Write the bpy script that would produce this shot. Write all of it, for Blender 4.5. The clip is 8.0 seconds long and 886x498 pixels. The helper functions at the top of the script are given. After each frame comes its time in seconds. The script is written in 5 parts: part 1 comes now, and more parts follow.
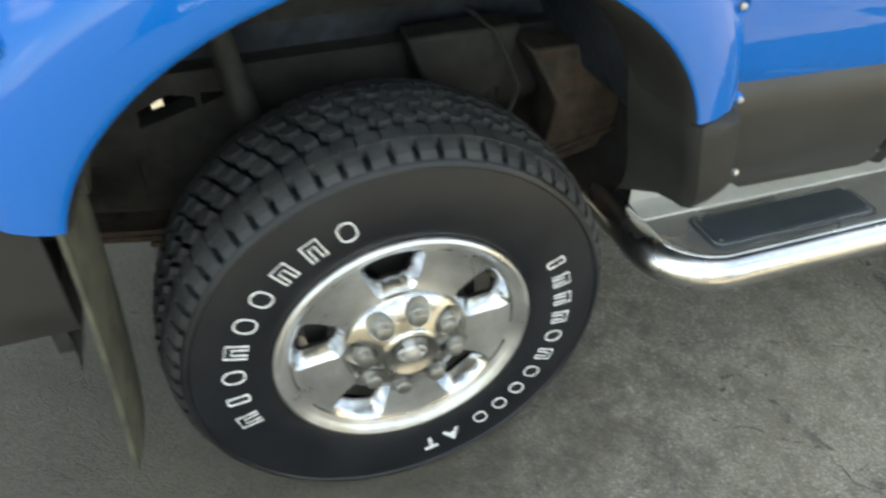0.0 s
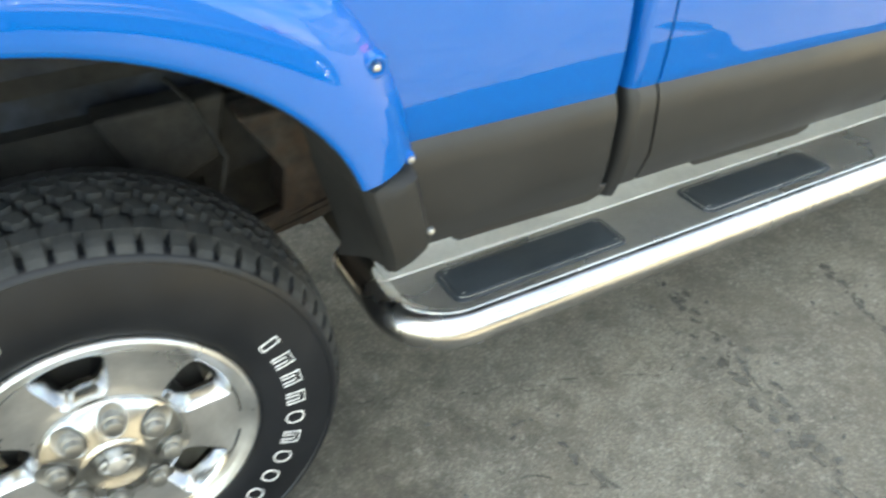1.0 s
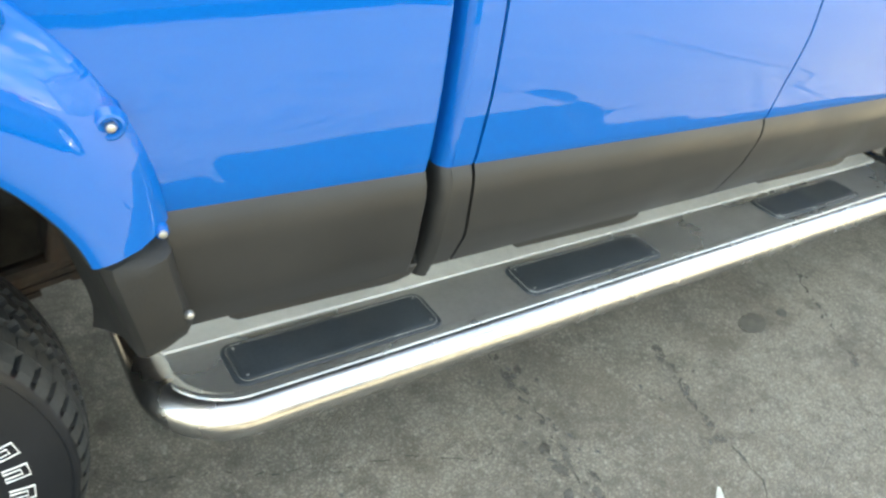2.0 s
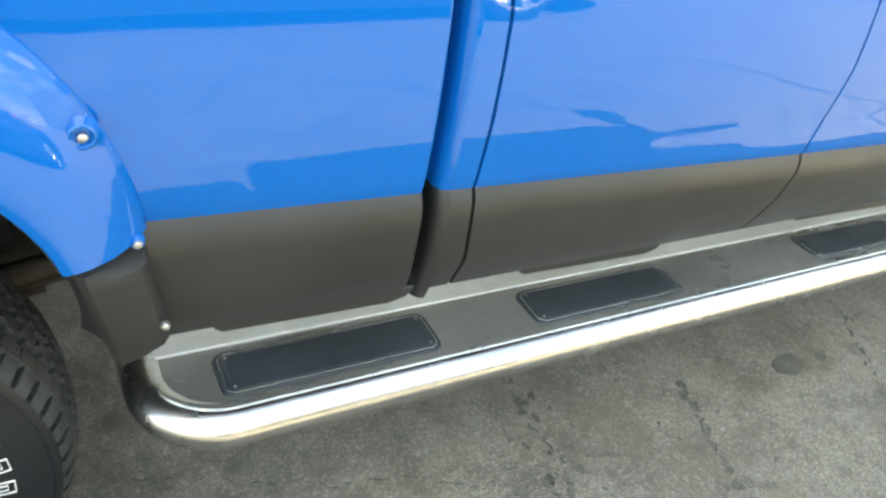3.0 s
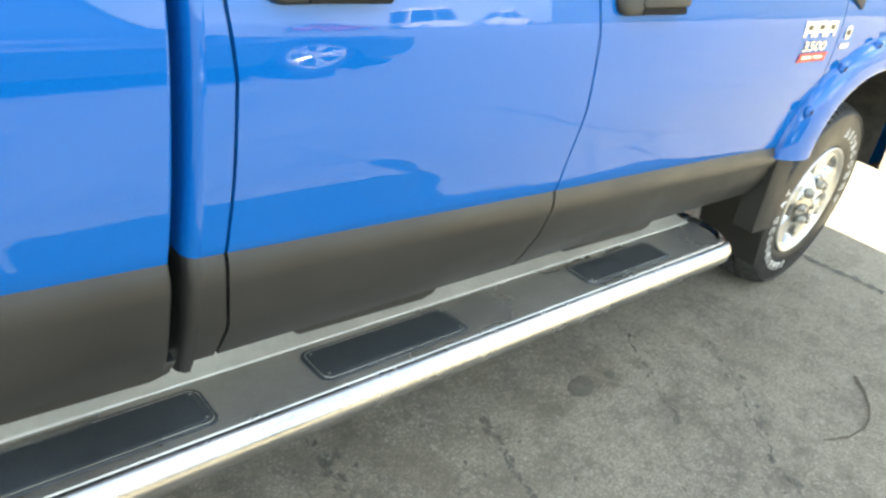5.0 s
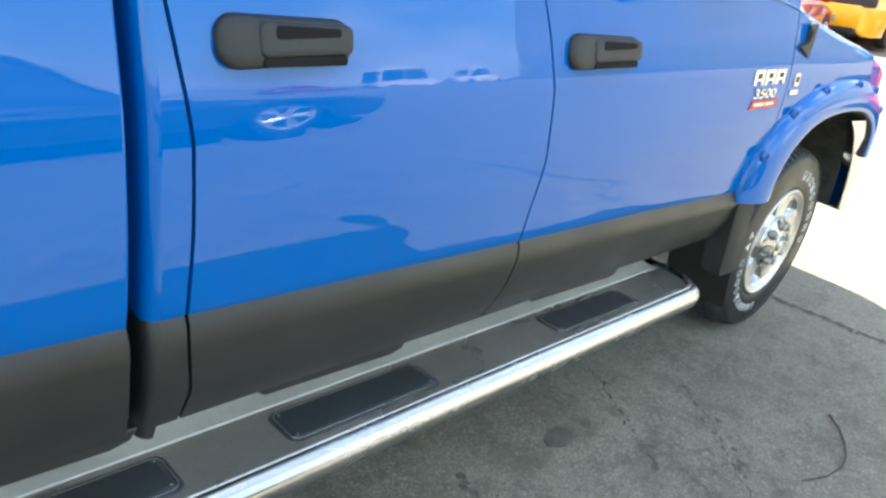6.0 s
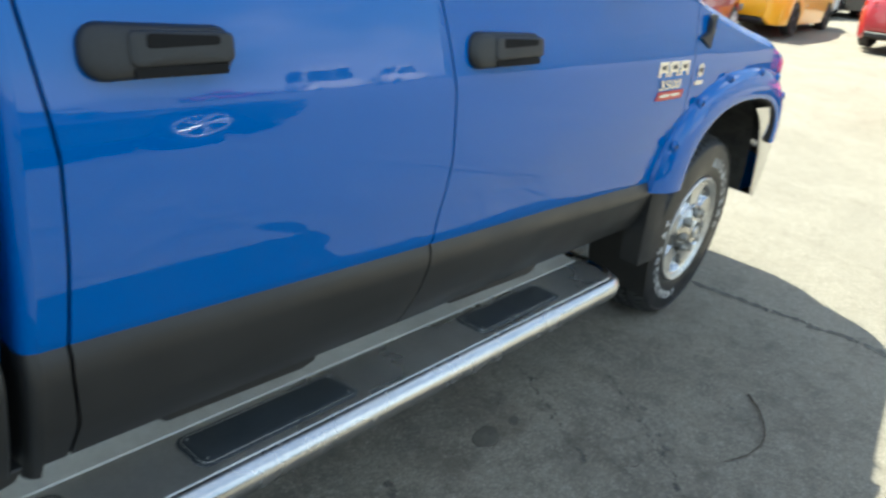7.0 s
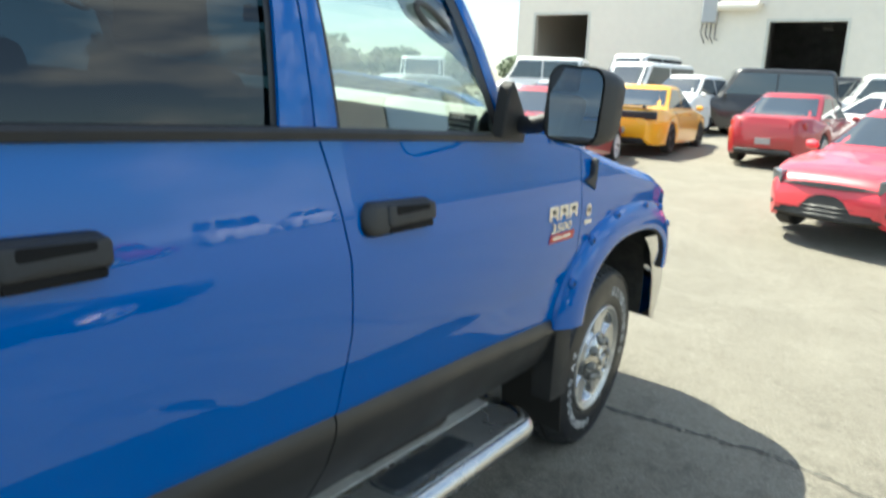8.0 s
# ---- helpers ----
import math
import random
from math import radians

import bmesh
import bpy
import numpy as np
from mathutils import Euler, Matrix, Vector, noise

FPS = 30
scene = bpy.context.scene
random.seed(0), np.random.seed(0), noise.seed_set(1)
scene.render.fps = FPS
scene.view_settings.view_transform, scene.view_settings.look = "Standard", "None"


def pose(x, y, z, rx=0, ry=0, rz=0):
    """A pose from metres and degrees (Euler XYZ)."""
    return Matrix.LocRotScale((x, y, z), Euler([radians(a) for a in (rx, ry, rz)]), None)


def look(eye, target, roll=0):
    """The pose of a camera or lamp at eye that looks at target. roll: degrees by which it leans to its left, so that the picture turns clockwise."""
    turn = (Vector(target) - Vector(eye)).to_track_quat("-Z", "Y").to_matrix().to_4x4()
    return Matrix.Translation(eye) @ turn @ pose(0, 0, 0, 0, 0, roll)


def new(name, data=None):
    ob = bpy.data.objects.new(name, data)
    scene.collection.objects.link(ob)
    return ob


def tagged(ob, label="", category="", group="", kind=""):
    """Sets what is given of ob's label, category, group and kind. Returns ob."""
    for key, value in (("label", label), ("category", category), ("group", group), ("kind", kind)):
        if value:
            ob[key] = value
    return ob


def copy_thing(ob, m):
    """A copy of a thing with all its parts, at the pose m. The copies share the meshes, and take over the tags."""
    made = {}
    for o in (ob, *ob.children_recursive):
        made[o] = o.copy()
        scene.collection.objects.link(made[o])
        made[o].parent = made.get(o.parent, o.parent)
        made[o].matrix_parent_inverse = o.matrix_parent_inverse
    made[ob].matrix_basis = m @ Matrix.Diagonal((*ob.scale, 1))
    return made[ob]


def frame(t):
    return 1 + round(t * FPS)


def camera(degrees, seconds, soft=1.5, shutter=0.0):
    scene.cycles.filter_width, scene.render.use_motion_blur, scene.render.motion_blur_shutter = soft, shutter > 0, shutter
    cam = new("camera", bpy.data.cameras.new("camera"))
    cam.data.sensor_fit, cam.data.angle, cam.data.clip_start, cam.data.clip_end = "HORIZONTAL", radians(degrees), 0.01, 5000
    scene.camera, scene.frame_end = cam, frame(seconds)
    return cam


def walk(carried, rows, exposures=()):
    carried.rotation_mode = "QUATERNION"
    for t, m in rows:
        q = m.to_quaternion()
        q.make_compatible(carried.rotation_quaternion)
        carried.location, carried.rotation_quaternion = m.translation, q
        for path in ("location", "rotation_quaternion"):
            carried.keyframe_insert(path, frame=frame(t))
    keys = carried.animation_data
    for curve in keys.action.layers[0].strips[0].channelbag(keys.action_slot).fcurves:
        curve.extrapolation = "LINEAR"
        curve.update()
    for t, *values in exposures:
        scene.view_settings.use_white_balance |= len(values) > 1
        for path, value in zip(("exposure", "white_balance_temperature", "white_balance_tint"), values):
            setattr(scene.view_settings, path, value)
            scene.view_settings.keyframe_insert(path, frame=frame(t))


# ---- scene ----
cam = camera(61.7, 8.0, soft=2.5, shutter=0.4)
PATH = [
    (0, (-0.289, -0.949, 1.489), (0.251, 0.483, 0.202), 1.1),
    (0.5, (-0.052, -0.963, 1.478), (0.5, 0.401, 0.124), 0.4),
    (1, (0.127, -1.01, 1.497), (0.877, 0.389, 0.28), -0.9),
    (1.5, (0.224, -0.976, 1.505), (1.164, 0.344, 0.334), 5.0),
    (1.7, (0.286, -0.946, 1.493), (1.335, 0.323, 0.358), 9.1),
    (2.8, (0.48, -0.941, 1.521), (1.376, 0.417, 0.358), 11.0),
    (3, (0.489, -0.96, 1.519), (1.383, 0.414, 0.374), 10.1),
    (3.5, (0.515, -0.986, 1.527), (1.426, 0.399, 0.409), 9.5),
    (4, (0.541, -1.0, 1.533), (1.52, 0.366, 0.449), 9.7),
    (4.5, (0.583, -1.0, 1.538), (1.754, 0.252, 0.508), 10.9),
    (5, (0.599, -1.027, 1.546), (1.883, 0.172, 0.588), 11.5),
    (5.2, (0.605, -1.05, 1.553), (1.912, 0.145, 0.624), 11.4),
    (6.3, (0.622, -1.059, 1.555), (1.995, 0.155, 0.755), 9.3),
    (6.5, (0.632, -1.066, 1.564), (2.023, 0.125, 0.76), 9.2),
    (7, (0.686, -1.072, 1.565), (2.155, 0.025, 0.766), 9.0),
    (7.5, (0.74, -1.052, 1.596), (2.382, -0.121, 0.934), 8.5),
    (8, (0.733, -1.061, 1.663), (2.397, -0.053, 1.201), 6.6),
]
EXPOSURES = [(0.0, 2.68), (0.5, 2.76), (1.0, 3.02), (1.5, 3.12), (3.0, 3.02), (3.5, 3.04), (5.0, 2.92), (6.5, 2.0), (7.0, 1.58), (7.5, 1.36), (8.0, 1.28)]
walk(cam, [(t, Matrix.Rotation(radians(4.0), 4, (0.956, 0.294, 0.0)) @ look(eye, target, roll)) for t, eye, target, roll in PATH],
     [(t, stops + 0.12, 7350 if t < 5.1 else 6150, 1 if t < 5.1 else 0) for t, stops in EXPOSURES])

# ---- light ----
world = bpy.data.worlds.new("sky")
scene.world = world
world.use_nodes = True
wn, wl = world.node_tree.nodes, world.node_tree.links
wn.clear()
sky = wn.new("ShaderNodeTexSky")
sky.sky_type, sky.sun_disc = "NISHITA", False
sky.sun_elevation, sky.sun_rotation = radians(57.1), radians(1.9)
cloud = wn.new("ShaderNodeTexNoise")
cloud.inputs["Scale"].default_value, cloud.inputs["Detail"].default_value = 3.4, 9
sky_at, flat = wn.new("ShaderNodeTexCoord"), wn.new("ShaderNodeMapping")
flat.inputs["Scale"].default_value = (1.0, 1.0, 3.2)     # clouds lie in flat layers
wl.new(sky_at.outputs["Generated"], flat.inputs["Vector"])
wl.new(flat.outputs["Vector"], cloud.inputs["Vector"])
cloud_ramp = wn.new("ShaderNodeValToRGB")
cloud_ramp.color_ramp.elements[0].position, cloud_ramp.color_ramp.elements[1].position = 0.48, 0.65
cloud_ramp.color_ramp.elements[0].color = (0.05, 0.05, 0.05, 1)     # a thin veil between the clouds
cloud_mix = wn.new("ShaderNodeMixRGB")
cloud_mix.inputs[2].default_value = (8.1, 8.1, 8.0, 1)
wbg, wout = wn.new("ShaderNodeBackground"), wn.new("ShaderNodeOutputWorld")
wbg.inputs["Strength"].default_value = 0.093
wl.new(cloud.outputs["Fac"], cloud_ramp.inputs["Fac"])
wl.new(cloud_ramp.outputs["Color"], cloud_mix.inputs[0])
wl.new(sky.outputs["Color"], cloud_mix.inputs[1])
wl.new(cloud_mix.outputs["Color"], wbg.inputs["Color"])
wl.new(wbg.outputs["Background"], wout.inputs["Surface"])
sun = new("sun", bpy.data.lights.new("sun", "SUN"))
sun.data.energy, sun.data.angle, sun.data.color = 5.0, radians(0.53), (1.0, 0.91, 0.76)
sun.matrix_world = look((0.21, 6.77, 10.47), (0, 0, 0))


# ---- materials ----
def principled(name, color, rough=0.5, metal=0.0, coat=0.0, spec=0.5, coat_rough=0.03):
    m = bpy.data.materials.new(name)
    m.use_nodes = True
    b = m.node_tree.nodes["Principled BSDF"]
    b.inputs["Base Color"].default_value = (*color, 1)
    b.inputs["Roughness"].default_value, b.inputs["Metallic"].default_value = rough, metal
    b.inputs["Coat Weight"].default_value, b.inputs["Coat Roughness"].default_value = coat, coat_rough
    b.inputs["Specular IOR Level"].default_value = spec
    return m


def grain(m, scale=60.0, amount=0.25, bump=0.0, big=4.0, big_amount=0.2, dust=None, dust_amount=0.0, bump_dist=0.002, rough_var=0.12):
    """Adds variation at two scales, relief, dust and uneven gloss to a material."""
    nt = m.node_tree
    b = nt.nodes["Principled BSDF"]
    base = tuple(b.inputs["Base Color"].default_value)
    co = nt.nodes.new("ShaderNodeTexCoord")

    def noise_node(s, detail):
        n = nt.nodes.new("ShaderNodeTexNoise")
        n.inputs["Scale"].default_value, n.inputs["Detail"].default_value = s, detail
        nt.links.new(co.outputs["Object"], n.inputs["Vector"])
        return n

    fine, wide = noise_node(scale, 6), noise_node(big, 4)

    def ranged(src, lo, hi):
        r = nt.nodes.new("ShaderNodeMapRange")
        r.inputs["From Min"].default_value, r.inputs["From Max"].default_value = 0.3, 0.7
        r.inputs["To Min"].default_value, r.inputs["To Max"].default_value = lo, hi
        nt.links.new(src.outputs["Fac"], r.inputs["Value"])
        return r

    a, c = ranged(fine, 1 - amount, 1 + amount), ranged(wide, 1 - big_amount, 1 + big_amount)
    mul = nt.nodes.new("ShaderNodeMath")
    mul.operation = "MULTIPLY"
    nt.links.new(a.outputs["Result"], mul.inputs[0]), nt.links.new(c.outputs["Result"], mul.inputs[1])
    sc = nt.nodes.new("ShaderNodeVectorMath")
    sc.operation = "SCALE"
    sc.inputs[0].default_value = base[:3]
    nt.links.new(mul.outputs[0], sc.inputs["Scale"])
    out = sc.outputs["Vector"]
    if dust:
        mix = nt.nodes.new("ShaderNodeMixRGB")
        mix.inputs[2].default_value = (*dust, 1)
        d = ranged(noise_node(big * 2.3, 8), 0.0, dust_amount)
        nt.links.new(d.outputs["Result"], mix.inputs[0]), nt.links.new(out, mix.inputs[1])
        out = mix.outputs["Color"]
    nt.links.new(out, b.inputs["Base Color"])
    r0 = b.inputs["Roughness"].default_value
    rr = ranged(wide, max(0.02, r0 - rough_var), min(1, r0 + rough_var))
    nt.links.new(rr.outputs["Result"], b.inputs["Roughness"])
    if bump:
        bp = nt.nodes.new("ShaderNodeBump")
        bp.inputs["Strength"].default_value, bp.inputs["Distance"].default_value = bump, bump_dist
        nt.links.new(fine.outputs["Fac"], bp.inputs["Height"])
        nt.links.new(bp.outputs["Normal"], b.inputs["Normal"])
    return m


def glass(name, tint=(0.8, 0.9, 0.88), clear=0.8, gloss=0.06):
    m = bpy.data.materials.new(name)
    m.use_nodes = True
    nt = m.node_tree
    nt.nodes.clear()
    out, mix = nt.nodes.new("ShaderNodeOutputMaterial"), nt.nodes.new("ShaderNodeMixShader")
    tr, gl, fr = nt.nodes.new("ShaderNodeBsdfTransparent"), nt.nodes.new("ShaderNodeBsdfGlossy"), nt.nodes.new("ShaderNodeLayerWeight")
    tr.inputs["Color"].default_value = (*[clear * c for c in tint], 1)
    gl.inputs["Roughness"].default_value = 0.015
    fr.inputs["Blend"].default_value = 0.5
    pw, ad = nt.nodes.new("ShaderNodeMath"), nt.nodes.new("ShaderNodeMath")
    pw.operation, ad.operation = "POWER", "MULTIPLY_ADD"
    pw.inputs[1].default_value, ad.inputs[1].default_value, ad.inputs[2].default_value = 4.0, 0.85, gloss
    nt.links.new(fr.outputs["Facing"], pw.inputs[0]), nt.links.new(pw.outputs[0], ad.inputs[0])
    nt.links.new(ad.outputs[0], mix.inputs["Fac"])
    nt.links.new(tr.outputs["BSDF"], mix.inputs[1]), nt.links.new(gl.outputs["BSDF"], mix.inputs[2])
    nt.links.new(mix.outputs["Shader"], out.inputs["Surface"])
    return m


BLUE = principled("blue_paint", (0.0, 0.105, 0.415), 0.45, 0.0, 0.9, 0.0)
BLUE.node_tree.nodes["Principled BSDF"].inputs["Coat IOR"].default_value = 1.53


def ripple(m, scale=7.0, dist=0.00018):
    """The faint waviness of sprayed sheet metal."""
    nt = m.node_tree
    co, n, bp = nt.nodes.new("ShaderNodeTexCoord"), nt.nodes.new("ShaderNodeTexNoise"), nt.nodes.new("ShaderNodeBump")
    n.inputs["Scale"].default_value, n.inputs["Detail"].default_value = scale, 1.0
    bp.inputs["Strength"].default_value, bp.inputs["Distance"].default_value = 1.0, dist
    nt.links.new(co.outputs["Object"], n.inputs["Vector"])
    nt.links.new(n.outputs["Fac"], bp.inputs["Height"])
    b = nt.nodes["Principled BSDF"]
    nt.links.new(bp.outputs["Normal"], b.inputs["Normal"])
    nt.links.new(bp.outputs["Normal"], b.inputs["Coat Normal"])
    dust = nt.nodes.new("ShaderNodeTexNoise")
    dust.inputs["Scale"].default_value, dust.inputs["Detail"].default_value = 2.2, 9.0
    r = nt.nodes.new("ShaderNodeMapRange")
    r.inputs["From Min"].default_value, r.inputs["From Max"].default_value = 0.45, 0.75
    r.inputs["To Min"].default_value, r.inputs["To Max"].default_value = 0.008, 0.05
    nt.links.new(co.outputs["Object"], dust.inputs["Vector"])
    nt.links.new(dust.outputs["Fac"], r.inputs["Value"])
    nt.links.new(r.outputs["Result"], b.inputs["Coat Roughness"])


ripple(BLUE)
GREY = grain(principled("grey_paint", (0.0150, 0.0155, 0.0160), 0.45, 0.0, 0.10, coat_rough=0.3), 220, 0.08, 0.05, 3, 0.1, (0.056, 0.056, 0.054), 0.12)
FLAP = grain(principled("flap_plastic", (0.015, 0.015, 0.0145), 0.65), 300, 0.2, 0.2, 6, 0.35, (0.05, 0.049, 0.045), 0.15)
DUSTY = grain(principled("dusty_rubber", (0.040, 0.039, 0.029), 0.8), 40, 0.3, 0.3, 7, 0.4, (0.15, 0.145, 0.10), 0.6)
BLACK = grain(principled("black_plastic", (0.013, 0.0145, 0.017), 0.5), 150, 0.15, 0.08, 5, 0.15)
LINER = grain(principled("dirty_liner", (0.017, 0.024, 0.038), 0.45), 26, 0.6, 0.5, 7, 0.5, (0.085, 0.085, 0.08), 0.30, bump_dist=0.01)
DARK = grain(principled("dark_underbody", (0.020, 0.020, 0.019), 0.8), 30, 0.5, 0.4, 6, 0.5, (0.075, 0.068, 0.055), 0.5, bump_dist=0.008)
RUST = grain(principled("rusty_steel", (0.040, 0.036, 0.030), 0.8), 30, 0.6, 0.6, 12, 0.6, (0.085, 0.050, 0.028), 0.7, bump_dist=0.006)
RUBBER = grain(principled("tyre_rubber", (0.026, 0.029, 0.031), 0.6), 180, 0.25, 0.2, 9, 0.3, (0.085, 0.083, 0.076), 0.35)
SIDEWALL = grain(principled("tyre_sidewall", (0.0075, 0.0090, 0.0120), 0.42, spec=0.4), 120, 0.12, 0.05, 5, 0.15, (0.04, 0.04, 0.04), 0.12)
WHITE_RUBBER = grain(principled("white_rubber", (0.75, 0.75, 0.73), 0.6), 200, 0.08, 0.05, 8, 0.1)
ALLOY = grain(principled("polished_alloy", (0.62, 0.62, 0.61), 0.36, 0.85), 40, 0.10, 0.06, 9, 0.20, (0.36, 0.355, 0.335), 0.45, rough_var=0.12)
POLISH = grain(principled("polished_pocket", (0.60, 0.61, 0.62), 0.16, 1.0), 40, 0.05, 0.0, 9, 0.08, rough_var=0.05)
BRIGHT = grain(principled("zinc_bolt", (0.52, 0.52, 0.50), 0.35, 0.9), 60, 0.1, 0.0, 9, 0.1)
CHROME = grain(principled("chrome", (0.72, 0.72, 0.72), 0.13, 1.0), 60, 0.04, 0.0, 6, 0.05, rough_var=0.05)
CAP = grain(principled("worn_chrome_cap", (0.56, 0.56, 0.55), 0.20, 1.0), 70, 0.06, 0.02, 8, 0.10, (0.34, 0.33, 0.30), 0.4, rough_var=0.10)
DULL_CAP = grain(principled("dull_nut_cover", (0.42, 0.42, 0.405), 0.42, 0.9), 70, 0.08, 0.02, 12, 0.15, (0.28, 0.27, 0.24), 0.5, rough_var=0.10)
STEEL = grain(principled("brushed_steel_step", (0.52, 0.52, 0.495), 0.28, 0.78), 90, 0.05, 0.02, 3, 0.20, (0.40, 0.385, 0.34), 0.30, rough_var=0.08)
FLANGE = grain(principled("dusty_metal_ledge", (0.64, 0.63, 0.58), 0.45, 0.25), 70, 0.06, 0.03, 4, 0.12, (0.44, 0.42, 0.37), 0.4, rough_var=0.08)
PADS = grain(principled("rubber_step_pad", (0.026, 0.034, 0.041), 0.42), 160, 0.2, 0.15, 6, 0.25, (0.06, 0.068, 0.072), 0.35)
GLASS = glass("clear_glass", (0.86, 0.94, 0.90), 0.90, 0.17)
TINTED = glass("tinted_glass", (0.12, 0.28, 0.46), 0.08, 0.06)
MIRROR = principled("mirror", (0.85, 0.87, 0.88), 0.02, 1.0)
RED_TRIM = principled("red_trim", (0.5, 0.03, 0.02), 0.4)
SEAT = grain(principled("seat_cloth", (0.10, 0.10, 0.095), 0.85), 200, 0.15, 0.1, 5, 0.1)
BAR = grain(principled("polished_bar", (0.60, 0.60, 0.60), 0.25, 1.0), 60, 0.05, 0.0, 6, 0.06, (0.42, 0.41, 0.38), 0.2, rough_var=0.06)
# near-black that paints in the shade of slots and gaps
RECESS_SHADE = grain(principled("painted_recess_shade", (0.004, 0.004, 0.0045), 0.7, spec=0.2), 150, 0.1, 0.0, 5, 0.1)
DASH = grain(principled("dash_plastic", (0.58, 0.59, 0.54), 0.7), 200, 0.1, 0.05, 5, 0.1)


# ---- mesh helpers ----
def part(name, bm, material, parent=None, label="", smooth=True, bevel=0.0, thick=0.0, auto=35):
    """Links a bmesh as one mesh object under a thing or a part."""
    me = bpy.data.meshes.new(name)
    if thick:
        bmesh.ops.recalc_face_normals(bm, faces=bm.faces)
        bmesh.ops.solidify(bm, geom=bm.faces[:], thickness=thick)
    bmesh.ops.recalc_face_normals(bm, faces=bm.faces)
    bm.to_mesh(me)
    bm.free()
    for p in me.polygons:
        p.use_smooth = smooth
    me.materials.append(material)
    ob = new(name, me)
    ob.parent = parent
    if bevel:
        b = ob.modifiers.new("bevel", "BEVEL")
        b.width, b.segments, b.limit_method = bevel, 2, "ANGLE"
    if smooth and auto:
        me.set_sharp_from_angle(angle=radians(auto))
    return tagged(ob, label)


def empty(name, parent=None):
    ob = new(name)
    ob.empty_display_size = 0.1
    ob.parent = parent
    return ob


def sheet(points, bm=None, closed_u=False, closed_v=False):
    """A quad sheet through a grid of points (rows of columns)."""
    bm = bm or bmesh.new()
    vs = [[bm.verts.new(p) for p in row] for row in points]
    nu, nv = len(vs), len(vs[0])
    for i in range(nu if closed_u else nu - 1):
        for j in range(nv if closed_v else nv - 1):
            q = [vs[i][j], vs[(i + 1) % nu][j], vs[(i + 1) % nu][(j + 1) % nv], vs[i][(j + 1) % nv]]
            try:
                bm.faces.new(q)
            except ValueError:
                pass
    return bm


def box(x0, x1, y0, y1, z0, z1, bm=None):
    bm = bm or bmesh.new()
    v = [bm.verts.new((x, y, z)) for x in (x0, x1) for y in (y0, y1) for z in (z0, z1)]
    for f in ((0, 1, 3, 2), (4, 6, 7, 5), (0, 4, 5, 1), (2, 3, 7, 6), (0, 2, 6, 4), (1, 5, 7, 3)):
        bm.faces.new([v[i] for i in f])
    return bm


def prism(outline, y0, y1, bm=None):
    """Extrudes an outline of (x, z) from y0 to y1."""
    bm = bm or bmesh.new()
    a = [bm.verts.new((x, y0, z)) for x, z in outline]
    b = [bm.verts.new((x, y1, z)) for x, z in outline]
    n = len(outline)
    bm.faces.new(a), bm.faces.new(b[::-1])
    for i in range(n):
        bm.faces.new((a[i], b[i], b[(i + 1) % n], a[(i + 1) % n]))
    return bm


def rounded(w, h, r, n=5, cx=0.0, cz=0.0):
    """The outline of a rounded rectangle."""
    out = []
    for k, (sx, sz) in enumerate(((1, 1), (-1, 1), (-1, -1), (1, -1))):
        for i in range(n + 1):
            a = math.pi / 2 * (k + i / n)
            out.append((cx + sx * (w / 2 - r) + r * math.cos(a), cz + sz * (h / 2 - r) + r * math.sin(a)))
    return out


def tube(path, radius, n=16, bm=None, caps=True):
    """A round bar along a list of points; radius may be a function of the index."""
    bm = bm or bmesh.new()
    pts = [Vector(p) for p in path]
    rings, side = [], None
    for i, p in enumerate(pts):
        d = (pts[min(i + 1, len(pts) - 1)] - pts[max(i - 1, 0)]).normalized()
        if side is None:
            side = d.orthogonal().normalized()
        side = (side - d * side.dot(d)).normalized()
        up = d.cross(side)
        r = radius(i) if callable(radius) else radius
        rings.append([bm.verts.new(p + r * (math.cos(2 * math.pi * k / n) * side + math.sin(2 * math.pi * k / n) * up)) for k in range(n)])
    for a, b in zip(rings, rings[1:]):
        for k in range(n):
            bm.faces.new((a[k], a[(k + 1) % n], b[(k + 1) % n], b[k]))
    if caps:
        bm.faces.new(rings[0]), bm.faces.new(rings[-1][::-1])
    return bm


def lathe(profile, n=64, bm=None):
    """Turns a profile of (radius, y) round the y axis."""
    return sheet([[(r * math.cos(2 * math.pi * k / n), y, r * math.sin(2 * math.pi * k / n)) for r, y in profile] for k in range(n)], bm, closed_u=True)


def lerp(a, b, t):
    return a + (b - a) * t


def curve(table, x):
    """Smooth interpolation in a table of (x, value)."""
    if x <= table[0][0]:
        return table[0][1]
    for (a, u), (b, v) in zip(table, table[1:]):
        if x <= b:
            t = (x - a) / (b - a)
            return lerp(u, v, t)
    return table[-1][1]


def mirrored(bm, centre):
    """Mirrors a bmesh across the plane y = centre."""
    for v in bm.verts:
        v.co.y = 2 * centre - v.co.y
    return bm


# ---- ground ----
LEAN_AXIS = Vector((0.956, 0.294, 0.0))
STAND = Matrix.Rotation(radians(4.0), 4, LEAN_AXIS)   # the truck's stand on the sloping lot


def ground_z(x, y):
    p, s = -0.294 * x + 0.956 * y, 0.956 * x + 0.294 * y
    a = abs(p)
    p = math.copysign(a if a < 1.6 else 1.6 + 1.4 * math.tanh((a - 1.6) / 1.4), p)
    f = min(1, max(0, (s - 6.0) / 7.0))
    r = s - 8.0
    rise = 0.0 if r < -2 else (r + 2) ** 2 / 8 if r < 2 else r if r < 34 else 34.0 + 4 * math.tanh((r - 34) / 4)
    return math.tan(radians(4.0)) * p * (1 - f * f * (3 - 2 * f)) - 0.025 + 0.03 * rise


